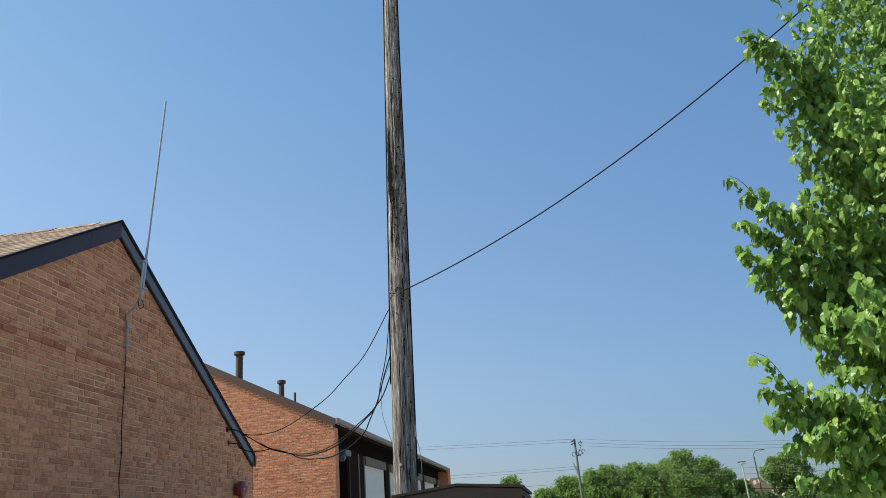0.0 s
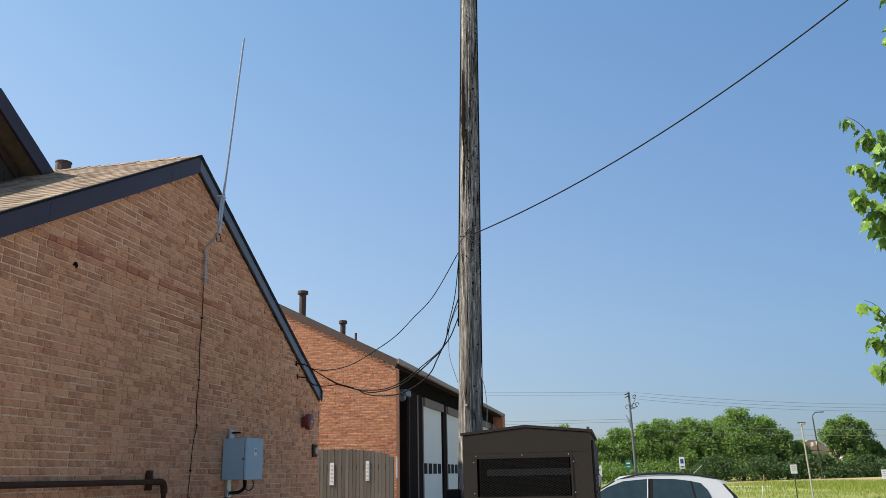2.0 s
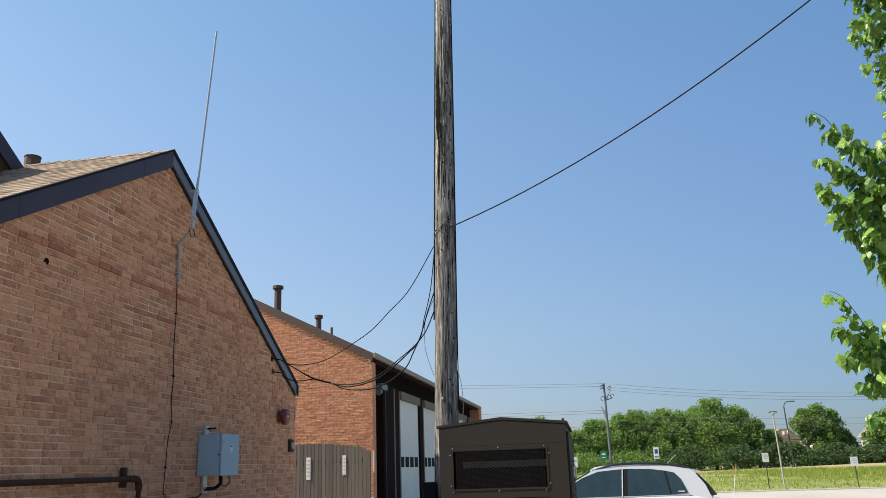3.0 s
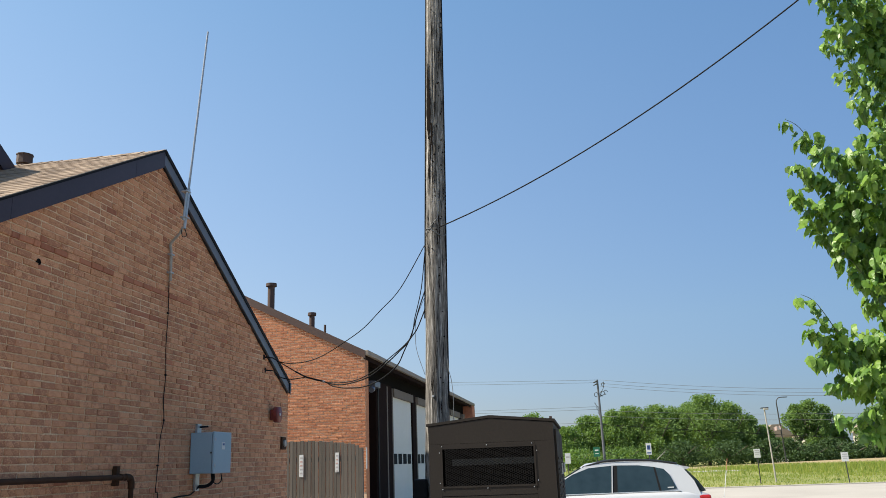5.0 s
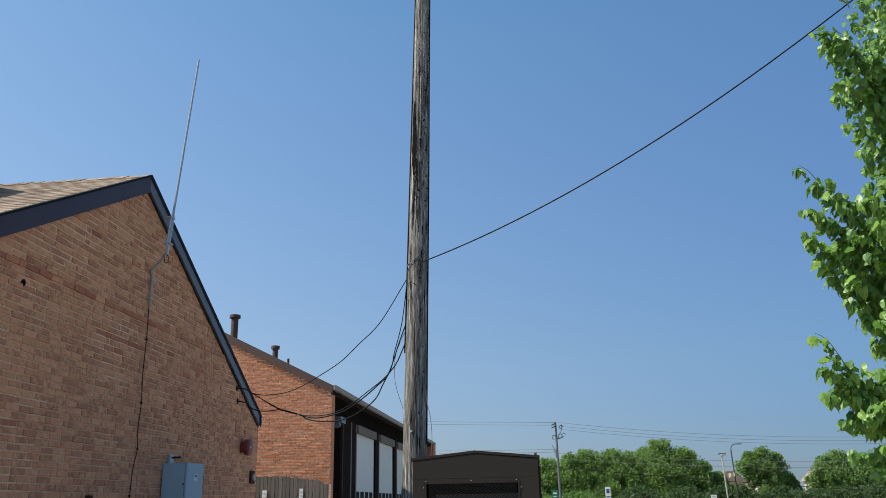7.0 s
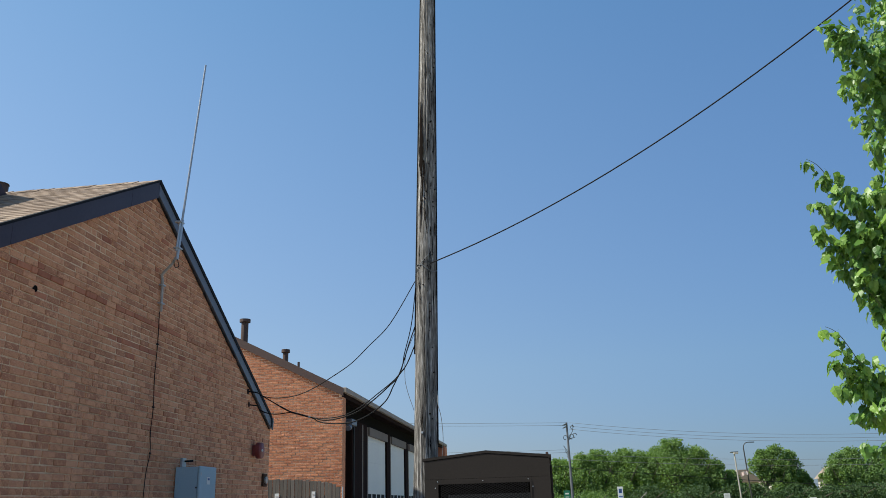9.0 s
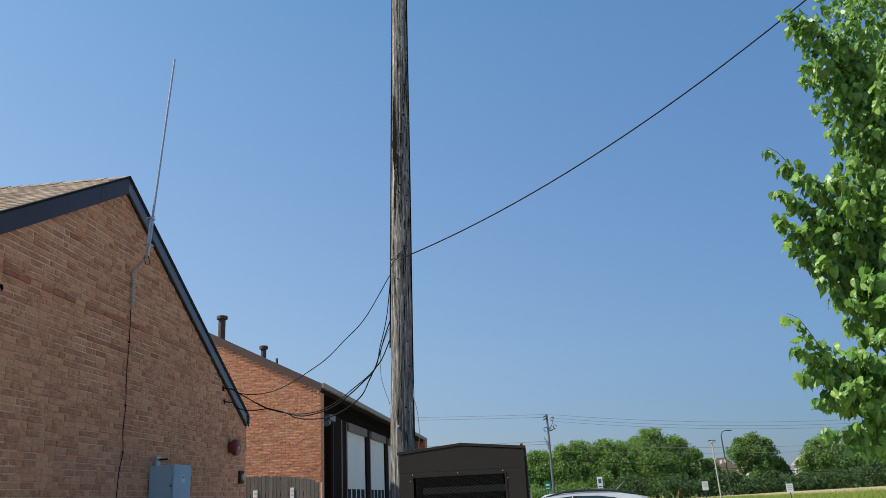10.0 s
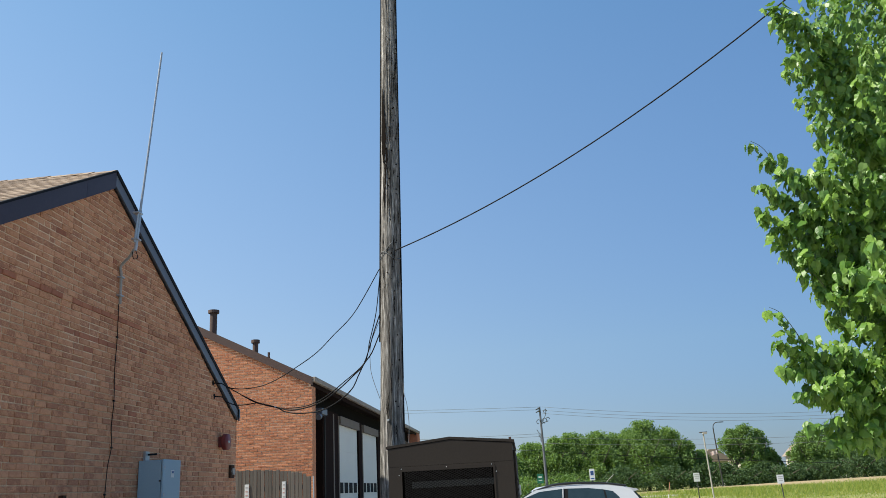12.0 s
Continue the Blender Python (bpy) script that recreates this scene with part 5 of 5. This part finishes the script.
branches = bmesh.new()
twigs = bmesh.new()
placed = []
for tip, n, width, full in sprays:
    h = max(1.3, tip.z - 0.55 - 0.25 * (TRUNK - tip).length)
    root = Vector((TRUNK.x, TRUNK.y, h)) if full else tip + Vector((0.15, 0.07, -0.17))
    d = tip - root
    mid = root + d * 0.55 + Vector((0, 0, 0.12 if full else 0.04))
    line_pts = spline([root, mid, tip], 7)
    if full:
        tube(branches, line_pts[:-6], 0.011, 6, 0.0024, False)
    tube(twigs, line_pts[-6:-2] if full else line_pts[:-1], 0.0022, 5, 0.0009, False)
    for i in range(n):
        u = 1 - (0.62 if full else 0.95) * (i / n) ** 1.1
        p = root.lerp(tip, u) + Vector((0, 0, (0.12 if full else 0.04) * math.sin(math.pi * u)))
        grow = width * (0.25 + 1.35 * min(1.0, (1 - u) / 0.35))
        q = p + Vector((rng.gauss(0, 1), rng.gauss(0, 1), rng.gauss(0, 0.8))) * grow * 0.5
        if not full:
            q = p + Vector((rng.gauss(-0.008, 0.012), rng.gauss(0, 0.012), rng.gauss(-0.013, 0.006)))
        if q.x + 0.43 < (0.375 if width == 0.20 else 0.30) * (q.y + 0.55):
            continue
        placed.append((q, rng.uniform(0.036, 0.058) if full else rng.uniform(0.034, 0.048)))
part("branchwork", branches, BARK, tree, "", True, kind="stuff")
part("twigwork", twigs, TWIG, tree, "", True, kind="stuff")


def leaf_pose(q, size):
    out = q - TRUNK
    yaw = math.atan2(out.y, out.x) + math.pi / 2 + rng.gauss(0, 0.75)
    tilt = rng.gauss(-0.6, 0.4)
    return Matrix.Translation(q) @ Matrix.Rotation(yaw, 4, "Z") @ Matrix.Rotation(tilt, 4, "X") @ Matrix.Rotation(rng.gauss(0, 0.35), 4, "Y") @ Matrix.Scale(size, 4)
near_leaves = sorted(range(len(placed)), key=lambda i: placed[i][0].x)
single = set(i for i in near_leaves[:290])
verts, faces = [], []
for i, (q, s) in enumerate(placed):
    m = leaf_pose(q, s)
    kind = rng.randrange(6)
    if i in single:
        ob = new("leaf", LEAVES[kind])
        ob.parent = tree
        ob.matrix_local = Matrix.Translation(-TRUNK) @ m
    else:
        co, fs = LEAF_DATA[kind]
        b = len(verts)
        mm = np.array(m)
        verts.extend(map(tuple, co @ mm[:3, :3].T + mm[:3, 3] - np.array(TRUNK)))
        faces.extend(tuple(b + k for k in f) for f in fs)
me = bpy.data.meshes.new("crown")
me.from_pydata(verts, [], faces)
me.materials.append(LEAF)
crown = new("crown", me)
crown.parent = tree
tagged(crown, kind="stuff")

# ---- shingles of the wing ----
rng = random.Random(3)
verts, faces = [], []
def shingle(x0, x1, s0, lift):
    """A tab on the near slope: s0 is its lower edge, in metres of y."""
    y0, y1 = s0, s0 + 0.19
    z0, z1 = roof_z(y0) + 0.001, roof_z(y1) - 0.008
    t = 0.004 + lift * 0.5
    b = len(verts)
    verts.extend(((x0, y0, z0 - 0.012), (x1, y0, z0 - 0.012), (x1, y0, z0 + t), (x0, y0, z0 + t), (x1, y1, z1 + 0.004), (x0, y1, z1 + 0.004)))
    faces.extend(((b, b + 1, b + 2, b + 3), (b + 3, b + 2, b + 4, b + 5)))
row = 0
y = 3.1
while y < 8.0:
    x = -9.0 + (0.15 if row % 2 else 0)
    while x < -5.10:
        wd = rng.choice((0.11, 0.15, 0.19, 0.24))
        shingle(x, min(x + wd - 0.002, -5.10), y, rng.uniform(0, 0.006))
        x += wd
    y += 0.125
    row += 1
me = bpy.data.meshes.new("shingles")
me.from_pydata([(a + 8.5, b - 8.0, c) for a, b, c in verts], [], faces)
me.materials.append(SHINGLE)
ob = new("shingles", me)
ob.parent = wing
tagged(ob, "overlapping brown shingles", kind="stuff")

# ridge caps
verts, faces = [], []
x = -5.10
while x > -10.0:
    h = rng.uniform(0.0, 0.006)
    b = len(verts)
    for xx, up in ((x, 0.013 + h), (x - 0.22, 0.006 + h)):
        for y, drop in ((RIDGE_Y - 0.15, 0.087), (RIDGE_Y, 0.0), (RIDGE_Y + 0.15, 0.087)):
            verts.append((xx + 8.5, y - 8.0, RIDGE_Z + up - drop))
            verts.append((xx + 8.5, y - 8.0, RIDGE_Z + up - drop - 0.012))
    faces.extend(((b, b + 2, b + 8, b + 6), (b + 2, b + 4, b + 10, b + 8), (b, b + 1, b + 3, b + 2), (b + 2, b + 3, b + 5, b + 4), (b + 6, b + 8, b + 9, b + 7), (b + 8, b + 10, b + 11, b + 9), (b, b + 6, b + 7, b + 1), (b + 4, b + 5, b + 11, b + 10)))
    x -= 0.14
me = bpy.data.meshes.new("ridge_caps")
me.from_pydata(verts, [], faces)
me.materials.append(SHINGLE)
ob = new("ridge_caps", me)
ob.parent = wing
tagged(ob, "brown shingle caps along the ridge", kind="stuff")

# ---- bricks of the far end wall ----
rng = random.Random(8)
bm_v, bm_f = [], []
def brick_to(x0, x1, z0, z1, y, d, store_v, store_f, c=0.004):
    b = len(store_v)
    store_v.extend(((x0, y + d, z0), (x1, y + d, z0), (x1, y + d, z1), (x0, y + d, z1), (x0 + c, y, z0 + c), (x1 - c, y, z0 + c), (x1 - c, y, z1 - c), (x0 + c, y, z1 - c)))
    store_f.extend(((b, b + 1, b + 5, b + 4), (b + 1, b + 2, b + 6, b + 5), (b + 2, b + 3, b + 7, b + 6), (b + 3, b, b + 4, b + 7), (b + 4, b + 5, b + 6, b + 7)))
for c in range(16, 96):
    z = c * COURSE
    x = B_X - (0.1 if c % 2 else 0.0)
    if c % 2 and z + COURSE < B_Z - 0.16:
        brick_to(B_X - 0.095, B_X, z + 0.005, z + COURSE - 0.005, B_Y, 0.012, bm_v, bm_f)
    while x > -9.6:
        if z + COURSE < bay_z(x) - 0.04:
            brick_to(x - LONG + 0.005, x - 0.004, z + 0.006, z + COURSE - 0.006, B_Y + rng.uniform(-0.008, 0.004), 0.018, bm_v, bm_f, 0.007)
        x -= LONG
me = bpy.data.meshes.new("bricks")
me.from_pydata([(a + 10, b - 30, c) for a, b, c in bm_v], [], bm_f)
me.materials.append(BRICK_RED)
ob = new("bricks", me)
ob.parent = end_wall
tagged(ob, "red bricks in running bond", kind="stuff")

# ---- bricks of the gable wall ----
rng = random.Random(12)
BR_FULL = [brick_mesh(LONG - 0.0084, 50 + k) for k in range(6)]
BR_HALF = [brick_mesh(LONG / 2 - 0.0084, 70 + k) for k in range(4)]
BR_DARK = [brick_mesh(LONG - 0.0084, 80 + k, BRICK_DARK) for k in range(3)]
BR_DARK_HALF = [brick_mesh(LONG / 2 - 0.0084, 90 + k, BRICK_DARK) for k in range(2)]
all_bricks = gable_bricks()
near_bricks = [b for b in all_bricks if 4.6 < b[0] < 6.6 and 1.35 < b[2]]
near_set = set(near_bricks[:300])
bm_v, bm_f, shade = [], [], []
for bk in all_bricks:
    ya, yb, z, out, dark = bk
    if bk in near_set:
        ob = new("brick", rng.choice((BR_FULL if yb - ya > 0.15 else BR_HALF) if not dark else (BR_DARK if yb - ya > 0.15 else BR_DARK_HALF)))
        ob.parent = gable_wall
        ob.location = (WALL + out + 8.5, (ya + yb) / 2 - 8.0, z)
    else:
        b = len(bm_v)
        bm_v.extend((WALL + d + 8.5, u - 8.0, v) for d, u, v in brick_points(ya, yb, z, out, rng))
        bm_f.extend(tuple(b + k for k in f) for f in BRICK_FACES)
        shade.extend([1 if dark else 0] * len(BRICK_FACES))
me = bpy.data.meshes.new("bricks")
me.from_pydata(bm_v, [], bm_f)
me.materials.append(BRICK)
me.materials.append(BRICK_DARK)
me.polygons.foreach_set("material_index", shade)
ob = new("bricks", me)
ob.parent = gable_wall
tagged(ob, "brown bricks in running bond", kind="stuff")
